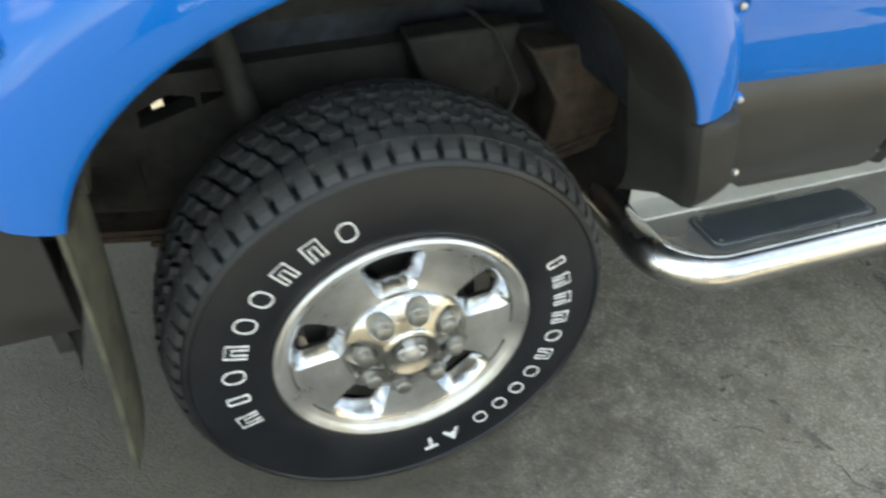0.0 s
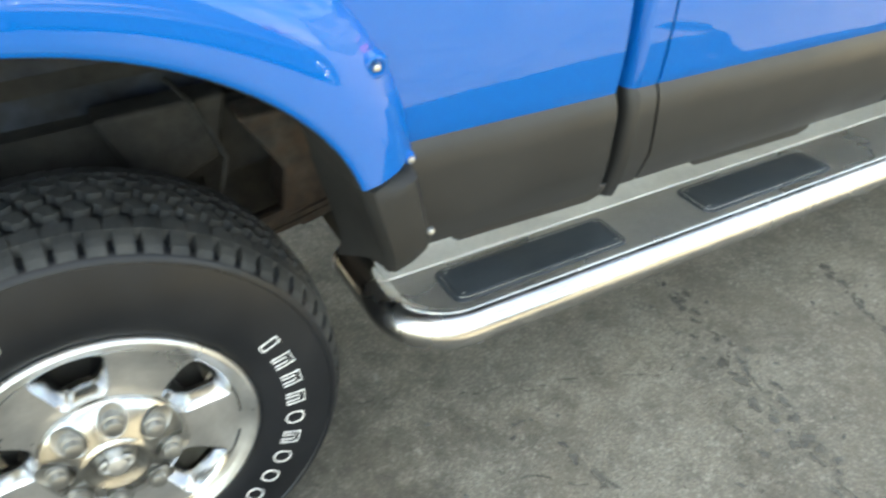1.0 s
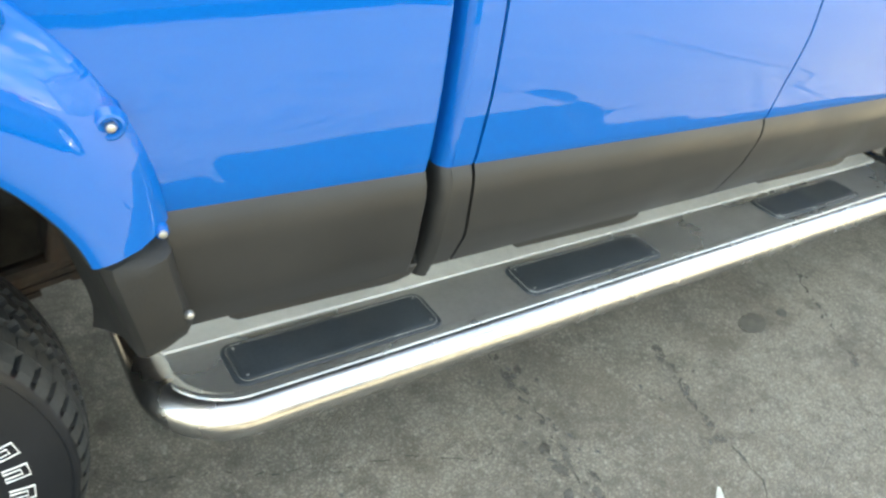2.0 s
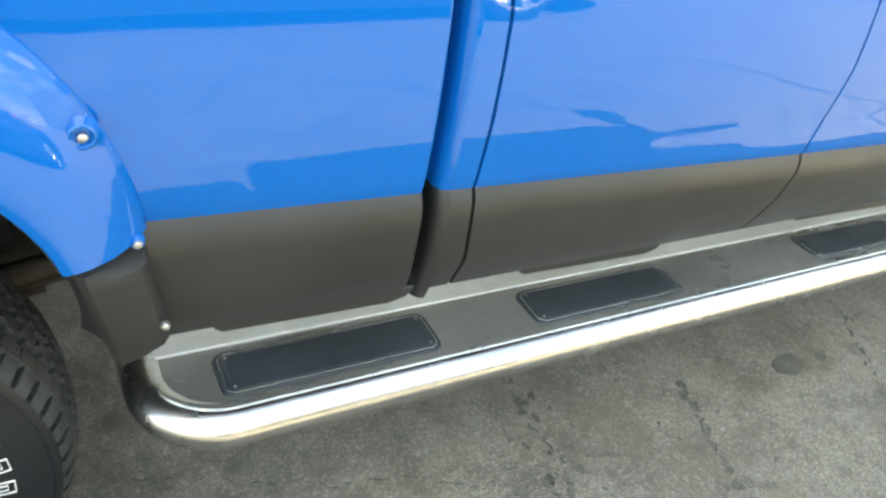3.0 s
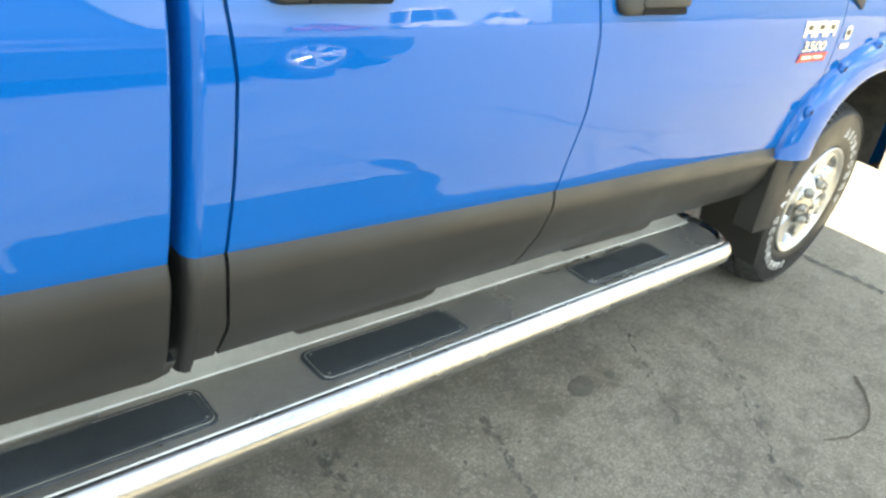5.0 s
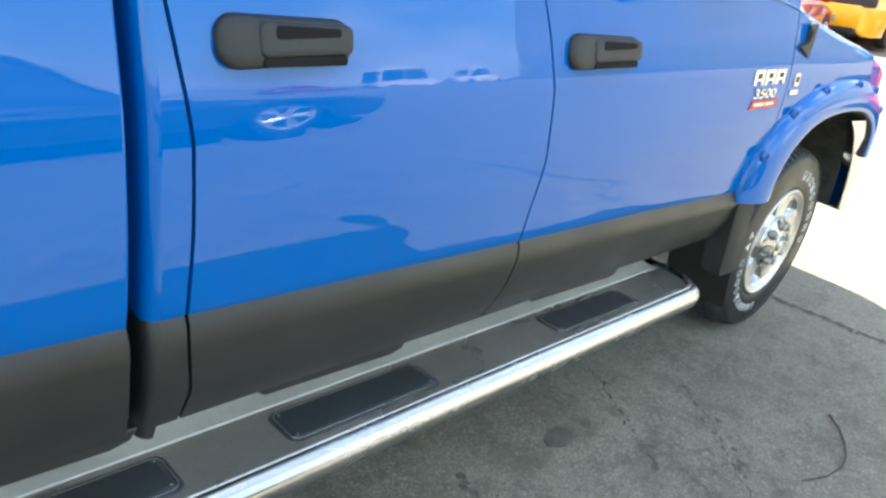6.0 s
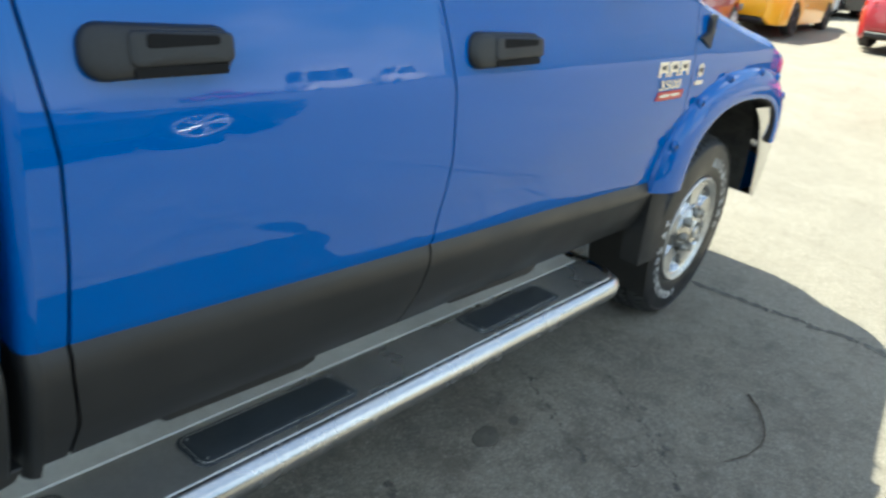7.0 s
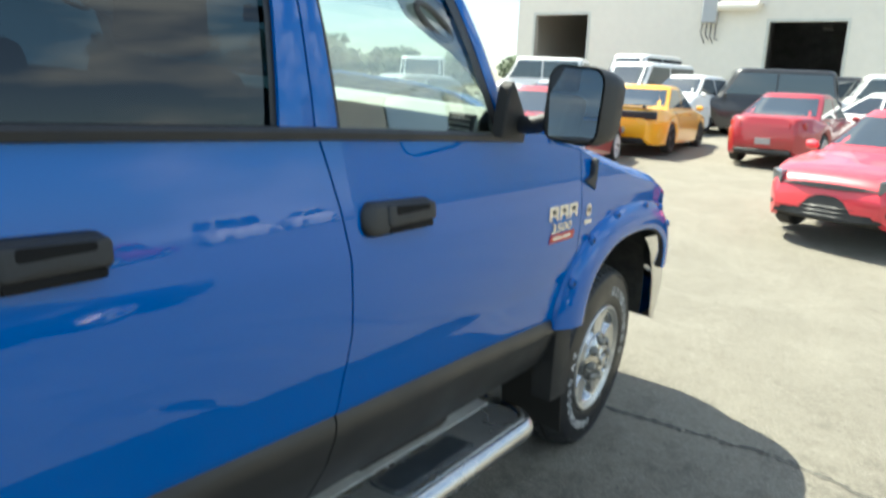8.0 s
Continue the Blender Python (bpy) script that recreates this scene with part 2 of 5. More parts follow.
def spread(near0, near1, step, far):
    out, v, s = [], near1, step
    while v < far:
        s *= 1.25
        v += s
        out.append(v)
    lo, v, s = [], near0, step
    while v > -far:
        s *= 1.25
        v -= s
        lo.append(v)
    n = round((near1 - near0) / step)
    return lo[::-1] + [near0 + (near1 - near0) * i / n for i in range(n + 1)] + out


def ground_material():
    m = principled("worn_pavement", (0.2767, 0.265, 0.234), 0.85)
    nt = m.node_tree
    b = nt.nodes["Principled BSDF"]
    co = nt.nodes.new("ShaderNodeTexCoord")

    def tex(kind, scale, detail=6.0, rough=0.6):
        n = nt.nodes.new(kind)
        n.inputs["Scale"].default_value = scale
        if kind == "ShaderNodeTexNoise":
            n.inputs["Detail"].default_value, n.inputs["Roughness"].default_value = detail, rough
        nt.links.new(co.outputs["Object"], n.inputs["Vector"])
        return n

    def ranged(src, f0, f1, t0, t1):
        r = nt.nodes.new("ShaderNodeMapRange")
        for k, v in zip(("From Min", "From Max", "To Min", "To Max"), (f0, f1, t0, t1)):
            r.inputs[k].default_value = v
        nt.links.new(src, r.inputs["Value"])
        return r.outputs["Result"]

    def mix(fac, a, c, mode="MIX"):
        n = nt.nodes.new("ShaderNodeMixRGB")
        n.blend_type = mode
        for sock, v in zip(n.inputs, (fac, a, c)):
            if isinstance(v, (int, float)):
                sock.default_value = v
            elif isinstance(v, tuple):
                sock.default_value = (*v, 1)
            else:
                nt.links.new(v, sock)
        return n.outputs["Color"]

    sep = nt.nodes.new("ShaderNodeSeparateXYZ")
    nt.links.new(co.outputs["Object"], sep.inputs[0])

    def times(a, c):
        n = nt.nodes.new("ShaderNodeMath")
        n.operation = "MULTIPLY"
        nt.links.new(a, n.inputs[0]), nt.links.new(c, n.inputs[1])
        return n.outputs[0]
    wide, mid, fine = tex("ShaderNodeTexNoise", 1.3, 5), tex("ShaderNodeTexNoise", 7.0, 8, 0.7), tex("ShaderNodeTexNoise", 160.0, 3)
    stones = tex("ShaderNodeTexVoronoi", 130.0)
    col = mix(ranged(wide.outputs["Fac"], 0.35, 0.65, 0, 1), (0.2921, 0.266, 0.2082), (0.3997, 0.368, 0.2941))
    worn = ranged(sep.outputs["X"], 3.4, 5.8, 1.0, 0.40)     # dark mottling fades ahead, standing in for the sunlit lot's glare
    col = mix(times(ranged(mid.outputs["Fac"], 0.49, 0.64, 0, 0.8), worn), col, (0.1281, 0.115, 0.08786))
    pits = tex("ShaderNodeTexNoise", 34.0, 6, 0.75)
    col = mix(times(ranged(pits.outputs["Fac"], 0.55, 0.68, 0, 0.7), worn), col, (0.09225, 0.086, 0.07067))
    col = mix(ranged(pits.outputs["Fac"], 0.46, 0.32, 0, 0.5), col, (0.533, 0.49, 0.4011))
    col = mix(ranged(fine.outputs["Fac"], 0.3, 0.7, 0.0, 0.32), col, (0.4715, 0.44, 0.3629))
    col = mix(ranged(stones.outputs["Distance"], 0.15, 0.55, 0.0, 0.6), col, (0.123, 0.114, 0.09359))
    col = mix(ranged(stones.outputs["Color"], 0.72, 0.9, 0, 0.36), col, (0.5535, 0.52, 0.4297))
    # old spills, thinned ahead to stand in for glare on the sunlit lot
    parked = ranged(sep.outputs["X"], 2.6, 4.6, 1.0, 0.12)
    spill, spots = tex("ShaderNodeTexNoise", 3.1, 10, 0.72), tex("ShaderNodeTexNoise", 11.0, 8, 0.75)
    col = mix(times(ranged(spill.outputs["Fac"], 0.50, 0.60, 0, 0.42), parked), col, (0.1537, 0.134, 0.09932))
    col = mix(times(ranged(spots.outputs["Fac"], 0.54, 0.66, 0, 0.55), parked), col, (0.1076, 0.096, 0.07449))
    jag = nt.nodes.new("ShaderNodeMath")
    jag.operation = "MULTIPLY_ADD"
    jag.inputs[1].default_value = -1.6
    nt.links.new(mid.outputs["Fac"], jag.inputs[0]), nt.links.new(sep.outputs["X"], jag.inputs[2])
    col = mix(ranged(jag.outputs[0], -0.10, -0.72, 0, 0.84), col, (0.07585, 0.068, 0.05061))
    warp = nt.nodes.new("ShaderNodeMixRGB")
    warp.inputs[0].default_value = 0.05
    nt.links.new(co.outputs["Object"], warp.inputs[1])
    wn2 = tex("ShaderNodeTexNoise", 3.2, 8, 0.7)
    nt.links.new(wn2.outputs["Color"], warp.inputs[2])
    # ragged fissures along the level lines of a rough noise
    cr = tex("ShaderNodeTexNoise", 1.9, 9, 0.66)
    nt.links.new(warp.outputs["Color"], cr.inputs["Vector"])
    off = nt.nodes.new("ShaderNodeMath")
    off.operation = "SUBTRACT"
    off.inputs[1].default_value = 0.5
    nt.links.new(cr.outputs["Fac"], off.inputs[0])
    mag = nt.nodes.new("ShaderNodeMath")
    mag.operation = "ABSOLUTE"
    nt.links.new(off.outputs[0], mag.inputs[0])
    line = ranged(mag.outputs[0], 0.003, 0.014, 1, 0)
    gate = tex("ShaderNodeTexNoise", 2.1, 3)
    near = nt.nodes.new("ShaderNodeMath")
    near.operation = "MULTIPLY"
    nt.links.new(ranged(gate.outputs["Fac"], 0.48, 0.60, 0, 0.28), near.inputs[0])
    # fissures fade ahead as well, for the same glare on sunlit ground
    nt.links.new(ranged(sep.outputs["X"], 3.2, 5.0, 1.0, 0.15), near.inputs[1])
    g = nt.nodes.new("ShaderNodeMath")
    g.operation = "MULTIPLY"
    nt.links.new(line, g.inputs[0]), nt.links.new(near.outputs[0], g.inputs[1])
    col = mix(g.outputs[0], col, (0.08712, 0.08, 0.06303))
    nt.links.new(col, b.inputs["Base Color"])
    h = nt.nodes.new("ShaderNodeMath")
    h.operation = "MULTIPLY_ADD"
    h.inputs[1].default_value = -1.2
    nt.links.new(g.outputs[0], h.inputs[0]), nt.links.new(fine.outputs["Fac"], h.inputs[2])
    h2 = nt.nodes.new("ShaderNodeMath")
    h2.operation = "MULTIPLY_ADD"
    h2.inputs[1].default_value = 1.2
    nt.links.new(mid.outputs["Fac"], h2.inputs[0]), nt.links.new(h.outputs[0], h2.inputs[2])
    bp = nt.nodes.new("ShaderNodeBump")
    bp.inputs["Strength"].default_value, bp.inputs["Distance"].default_value = 1.0, 0.016
    nt.links.new(h2.outputs[0], bp.inputs["Height"])
    nt.links.new(bp.outputs["Normal"], b.inputs["Normal"])
    return m


PAVEMENT = ground_material()
gx, gy = spread(-3.0, 13.0, 0.12, 900), spread(-5.0, 4.0, 0.12, 900)
tagged(part("ground", sheet([[(x, y, ground_z(x, y)) for y in gy] for x in gx]), PAVEMENT, auto=0),
       "worn grey pavement of a parking lot, cracked and stained", "ground", kind="structure")


# ---- the truck ----
MID = 0.985          # the truck's middle, from its near side
WHEEL_Z, TYRE_R = 0.404, 0.445
truck = empty("pickup_truck")
truck.matrix_world = STAND
tagged(truck, "bright blue crew-cab pickup with dark grey lower panels", "pickup truck")


def paint_line(x):
    """Height of the line between the blue paint and the grey lower panels."""
    return 0.866 - 0.041 * (x - 1.04)


def sill(x):
    """Height of the lower edge of the grey panels."""
    return 0.637 - 0.036 * (x - 1.1)


SIDE = [(0.50, 0.05), (0.56, 0.026), (0.60, 0.006), (0.64, -0.010), (0.70, -0.024)]


UPPER = [(0.92, -0.0283), (0.96, -0.0317), (0.98, -0.0330), (1.0, -0.0340), (1.02, -0.0346), (1.05, -0.0350), (1.08, -0.0349), (1.12, -0.0341), (1.16, -0.0324), (1.20, -0.0301), (1.225, -0.0280),
         (1.24, -0.0259), (1.26, -0.0221), (1.31, -0.0126), (1.35, -0.0046), (1.42, 0.0096), (1.50, 0.0260)]


def side_y(x, z):
    """How far out the body's side lies at a place and height."""
    l = paint_line(x)
    ahead = min(1.0, max(0.0, (x - 1.9) / 0.9))
    tuck = 0.038 * ahead * ahead * (3 - 2 * ahead) * max(0.0, 1.06 - max(z, 0.80))     # the front door and fender draw in below
    nose = tuck + curve([(4.35, 0), (4.5, 0.008), (4.65, 0.03), (4.76, 0.07), (4.83, 0.12), (4.88, 0.20)], x)
    if z <= l:
        return nose + curve(SIDE + [(l - 0.05, -0.034), (l - 0.02, -0.031), (l - 0.002, -0.020)], z)
    return nose + curve([(l, -0.020), (min(l + 0.012, 0.915), -0.0245)] + UPPER, z)


def panel_by_height(x0, x1, z0, z1, nx=16, nz=64, inset=0.0):
    """A piece of the side between edges x0(z), x1(z) and heights z0(x), z1(x)."""
    rows = []
    for i in range(nx + 1):
        u, row = i / nx, []
        for j in range(nz + 1):
            v = j / nz
            z = lerp(z0(0), z1(0), v)
            x = lerp(x0(z), x1(z), u)
            z = lerp(z0(x), z1(x), v)
            row.append((x, side_y(x, z) + inset, z))
        rows.append(row)
    return sheet(rows)


def panel_by_length(x0, x1, z0, z1, nx=70, nz=36):
    rows = []
    for i in range(nx + 1):
        x = lerp(x0, x1, i / nx)
        rows.append([(x, side_y(x, z), z) for z in (lerp(z0(x), z1(x), j / nz) for j in range(nz + 1))])
    return sheet(rows)


def both(name, make, material, parent=truck, label="", **kw):
    """The same part on the near and the far side."""
    near = part(name, make(), material, parent, label, **kw)
    part(name, mirrored(make(), MID), material, parent, label, **kw)
    return near


def arch(cx, half, top, low, power=2.2):
    """The lower edge of a panel that has a wheel opening."""
    def edge(x, base):
        u = abs(x - cx) / half
        if u >= 1:
            return base
        return max(base, low + (top - low) * (1 - u ** power) ** (1 / power))
    return edge


REAR_ARCH, FRONT_ARCH = arch(0.0, 0.56, 1.22, 0.60, 2.6), arch(4.05, 0.57, 1.10, 0.55, 2.4)
BED_TOP = 1.47
both("bed_side", lambda: panel_by_length(-1.02, 1.035, lambda x: REAR_ARCH(x, paint_line(x)), lambda x: BED_TOP), BLUE, thick=0.012)
for a, c in ((-1.02, -0.53), (0.565, 1.035)):
    both("lower_panel", lambda: panel_by_length(a, c, sill if a > 0 else lambda x: 0.648, paint_line, 16, 14), GREY if a > 0 else FLAP, label="dark grey lower panel", thick=0.012)


def door_gap(x):
    """The seam between the doors, as an x for a height."""
    return lambda z: x + curve([(0.55, -0.12), (0.68, -0.055), (0.78, -0.012), (0.84, 0.0), (0.92, 0.012), (1.1, 0.03), (1.25, 0.012), (1.35, -0.015), (1.43, -0.045), (1.50, -0.074)], z)


def rear_gap(z):
    return 1.140 + curve([(0.56, -0.035), (0.66, -0.008), (0.75, 0.010), (0.86, 0.0), (1.05, 0.004), (1.2, 0.003), (1.4, -0.03), (1.5, -0.05)], z)


GAP = 0.0035
seam = door_gap(2.028)
FENDER_X = 3.43
pieces = {
    "cab_corner": (lambda z: min(1.093, rear_gap(z) - 0.018), lambda z: rear_gap(z) - GAP),
    "rear_door": (lambda z: rear_gap(z) + GAP, lambda z: seam(z) - GAP),
    "front_door": (lambda z: seam(z) + GAP, lambda z: FENDER_X - GAP),
}
doors = {}
for name, (a, c) in pieces.items():
    nx = 4 if name == "cab_corner" else 24
    doors[name] = both(name, lambda: panel_by_height(a, c, paint_line, lambda x: 1.495, nx), BLUE, thick=0.012)
    both("lower_panel", lambda: panel_by_height(a, c, sill, paint_line, nx, 14), GREY, doors[name], "dark grey lower panel", thick=0.012)
FENDER_TOP = [(3.2, 1.47), (3.43, 1.435), (3.6, 1.39), (3.8, 1.35), (4.1, 1.295), (4.4, 1.25), (4.63, 1.185), (4.76, 1.11), (4.84, 1.03), (4.88, 0.97)]
both("front_fender", lambda: panel_by_length(FENDER_X + GAP, 4.88, lambda x: min(FRONT_ARCH(x, paint_line(x) if x < 4.2 else 0.84), curve(FENDER_TOP, x) - 0.05), lambda x: curve(FENDER_TOP, x)), BLUE, thick=0.012)
both("lower_panel", lambda: panel_by_length(FENDER_X + GAP, 3.54, sill, paint_line, 8, 12), GREY, label="dark grey lower panel", thick=0.012)
# rolled edge of the cab behind the bed gap, and a dark wall for the gap's shade
def cab_edge(z0, z1, n):
    return lambda: sheet([[(1.093 - 0.024 * math.sin(a), side_y(1.09, z) + 0.03 * (1 - math.cos(a)) + d, z) for a, d in ((0, 0), (0.4, 0), (0.8, 0), (1.2, 0), (1.57, 0), (1.57, 0.10))] for z in np.linspace(z0, z1, n)])


both("cab_edge", cab_edge(paint_line(1.09), 1.495, 16), BLUE)
both("cab_edge", cab_edge(0.60, paint_line(1.09), 10), GREY)
def bed_edge(z0, z1, n):
    return lambda: sheet([[(1.035 + 0.006 * math.sin(a), side_y(1.03, z) + 0.008 * (1 - math.cos(a)) + d, z) for a, d in ((0, 0), (0.5, 0), (1.0, 0), (1.57, 0), (1.57, 0.1))] for z in np.linspace(z0, z1, n)])


both("bed_edge", bed_edge(paint_line(1.03), BED_TOP, 16), BLUE)
both("bed_edge", bed_edge(sill(1.03), paint_line(1.03), 10), GREY)
# added near-black filler: stands in for the gap's shade and stops the sun
part("gap_shade_block", box(1.028, 1.087, 0.075, 0.30, 0.60, 1.40), RECESS_SHADE, truck)
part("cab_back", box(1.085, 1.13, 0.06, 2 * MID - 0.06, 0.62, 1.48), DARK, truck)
part("bed_front", box(1.0, 1.03, 0.02, 2 * MID - 0.02, 0.62, BED_TOP - 0.02), DARK, truck)
# body shell behind the seams
both("door_frame", lambda: sheet([[(x, side_y(x, z) + 0.03, z) for z in np.linspace(0.62, 1.48, 12)] for x in np.linspace(1.10, 3.5, 20)]), BLACK)
# bed
part("cross_member", box(0.95, 1.20, 0.26, 2 * MID - 0.26, 0.48, 0.62), DARK, truck)
for a, c in ((-1.0, -0.46), (0.50, 1.0)):
    both("bed_floor", lambda: box(a, c, 0.03, 0.55, 0.86, 0.90), DARK)
# added blocks that keep sun from leaking through the gap's lower end
both("gap_sun_block", lambda: box(1.0, 1.14, 0.06, 0.20, 0.66, 0.72), DARK)
part("bed_floor", box(-1.0, 1.0, 0.55, 2 * MID - 0.55, 0.86, 0.90), DARK, truck)
part("tailgate", box(-1.06, -1.02, 0.0, 2 * MID, 0.80, BED_TOP - 0.01), BLUE, truck, bevel=0.012)
both("bed_rail", lambda: sheet([[(x, 0.004 + y, BED_TOP + h) for y, h in ((0, -0.03), (0.0, 0.0), (0.02, 0.018), (0.06, 0.02), (0.09, 0.0))] for x in np.linspace(-1.02, 1.03, 12)]), BLACK)
part("rear_bumper", box(-1.22, -1.08, 0.03, 2 * MID - 0.03, 0.55, 0.75), CHROME, truck, bevel=0.03)
# cab above the belt
BELT = [(1.06, 1.515), (1.5, 1.513), (2.0, 1.508), (2.5, 1.498), (2.95, 1.487)]


def pillar_y(z):
    return curve([(1.50, 0.026), (1.6, 0.046), (1.75, 0.082), (1.88, 0.127), (1.93, 0.156), (1.96, 0.212)], z)


def roof_z(x):
    return curve([(1.08, 1.87), (1.2, 1.945), (1.6, 1.97), (2.2, 1.97), (2.55, 1.935), (2.66, 1.89)], x)


def post(x0, x1, inset=0.0):
    """An upright of the cab, between two x's at the belt and at the roof."""
    def make():
        rows = []
        for j in range(9):
            v = j / 8
            z = lerp(1.49, 1.90, v)
            rows.append([(lerp(a, c, v), pillar_y(z) + inset + d, z) for (a, c), d in ((x0, 0.02), (x0, 0.004), ((x0[0] * 0.5 + x1[0] * 0.5, x0[1] * 0.5 + x1[1] * 0.5), 0.0), (x1, 0.004), (x1, 0.02))])
        return sheet(rows)
    return make


both("rear_pillar", post((1.07, 1.12), (1.19, 1.23)), BLUE, thick=0.015)
both("door_pillar", post((1.845, 1.870), (1.950, 1.925)), BLUE, thick=0.015)
both("door_pillar", post((1.957, 1.932), (2.029, 1.985)), BLUE, thick=0.015)
def front_post():
    """The leaning windscreen pillar, its outer face turned up and forward."""
    rows = []
    for v in np.linspace(0, 1, 9):
        z, x0, x1 = lerp(1.49, 1.90, v), lerp(2.815, 2.585, v), lerp(2.955, 2.70, v)
        rows.append([(lerp(x0, x1, u), pillar_y(z) + 0.006 + d, z + h) for u, d, h in ((0.0, 0.02, 0.0), (0.05, 0.004, 0.0), (0.3, 0.0, 0.003), (0.6, 0.014, 0.008), (0.85, 0.038, 0.006), (1.0, 0.060, 0.0))])
    return sheet(rows)


both("windscreen_pillar", front_post, BLUE, thick=0.015)


def belt_strip():
    rows = []
    for x in np.linspace(1.08, 2.93, 24):
        z = curve(BELT, x)
        rows.append([(x, y, z + h) for y, h in ((0.030, -0.022), (0.012, -0.016), (0.010, 0.0), (0.018, 0.008), (0.046, 0.008))])
    return sheet(rows)


both("belt_moulding", belt_strip, BLACK, label="black rubber belt moulding")


def side_glass(a, c, a2, c2):
    def make():
        return sheet([[(lerp(lerp(a, c, u), lerp(a2, c2, u), v), pillar_y(lerp(1.49, 1.90, v)) + 0.02, lerp(1.49, 1.90, v)) for v in np.linspace(0, 1, 8)] for u in np.linspace(0, 1, 8)])
    return make


def window_seal(p, q, w):
    """The black rubber along one upright edge of a side window."""
    return lambda: sheet([[(lerp(p, q, v) + d, pillar_y(lerp(1.5, 1.90, v)) + 0.012, lerp(1.5, 1.90, v)) for v in np.linspace(0, 1, 8)] for d in (-0.2 * w, w)])


for door, p, q, w in (("rear_door", 1.19, 1.23, 0.02), ("rear_door", 1.845, 1.870, -0.018), ("front_door", 2.029, 1.985, 0.018), ("front_door", 2.83, 2.59, -0.055)):
    both("window_seal", window_seal(p, q, w), BLACK, doors[door])
both("rear_door_glass", side_glass(1.19, 1.845, 1.23, 1.870), TINTED, doors["rear_door"], "dark tinted glass")
both("front_door_glass", side_glass(2.029, 2.82, 1.985, 2.58), GLASS, doors["front_door"], "clear glass")


def roof():
    rows = []
    for x in np.linspace(1.08, 2.66, 18):
        t = roof_z(x)
        row = []
        for u in np.linspace(-1, 1, 21):
            y = MID + u * (MID - pillar_y(1.90))
            row.append((x, y, t + 0.035 - 0.075 * abs(u) ** 4 - 0.02 * u * u))
        rows.append(row)
    return sheet(rows)


part("roof", roof(), BLUE, truck, thick=0.02)
part("windscreen", sheet([[(lerp(2.66, 3.28, v) - 0.10 * u * u * (0.6 + v), MID + u * (MID - lerp(0.15, 0.10, v)), lerp(1.89, 1.40, v)) for u in np.linspace(-1, 1, 15)] for v in np.linspace(0, 1, 10)]), GLASS, truck)
part("rear_window", sheet([[(lerp(1.085, 1.12, v), MID + u * (MID - lerp(0.08, 0.17, v)), lerp(1.49, 1.88, v)) for u in np.linspace(-1, 1, 9)] for v in np.linspace(0, 1, 6)]), TINTED, truck)


# hood with its raised middle, and the fenders' tops
def hood():
    rows = []
    for x in np.linspace(3.14, 4.90, 40):
        edge = curve(FENDER_TOP, min(x, 4.88))
        row = []
        for u in np.linspace(0, 2, 61):
            w = u if u <= 1 else 2 - u
            bulge = curve([(0.0, 0.0), (0.28, 0.012), (0.34, 0.04), (0.42, 0.07), (0.6, 0.09), (1.0, 0.10)], w) * curve([(3.1, 1), (4.6, 1), (4.9, 0.5)], x)
            lip = curve([(0, 0.0), (0.015, 0.016), (0.04, 0.030), (0.08, 0.042), (0.15, 0.050), (0.3, 0.052)], w)
            y0 = side_y(min(x, 4.88), min(edge, 1.40)) + 0.004
            yy = lerp(y0, MID, w)
            row.append((x, yy if u <= 1 else 2 * MID - yy, edge + lip + bulge))
        rows.append(row)
    return sheet(rows)


part("hood", hood(), BLUE, truck, thick=0.01)
part("grille", box(4.84, 4.96, 0.45, 2 * MID - 0.45, 0.80, 1.12), CHROME, truck, bevel=0.03)
both("headlight", lambda: box(4.80, 4.90, 0.22, 0.44, 0.86, 1.02), CHROME, bevel=0.04)


def bumper():
    rows = []
    for u in np.linspace(-1, 1, 41):
        y = MID + u * (MID + 0.005)
        back = 0.27 * max(0, (abs(u) - 0.62) / 0.38) ** 2.2
        rows.append([(x - back, y, z) for x, z in ((4.86, 0.90), (4.98, 0.89), (5.04, 0.80), (5.08, 0.66), (5.05, 0.56), (4.96, 0.50), (4.90, 0.50))])
    return sheet(rows)


part("front_bumper", bumper(), CHROME, truck, "polished chrome front bumper", thick=0.012)


# the bumper's ends wrap back to the wheel openings
def bumper_end():
    rows = []
    for z in np.linspace(0.50, 0.99, 18):
        x0 = 4.05 + math.sqrt(0.60 ** 2 - (z - 0.45) ** 2) - 0.02
        x1 = curve([(0.50, 4.64), (0.58, 4.74), (0.70, 4.83), (0.85, 4.85), (1.0, 4.84)], z)
        rows.append([(lerp(x0, x1, u), -0.045 - 0.035 * math.sin(math.pi * u) + 0.125 * u ** 2.4, z) for u in (0.0, 0.2, 0.4, 0.6, 0.8, 1.0)])
    return sheet(rows)


both("bumper_end", bumper_end, CHROME, label="polished chrome end of the front bumper", thick=0.008)


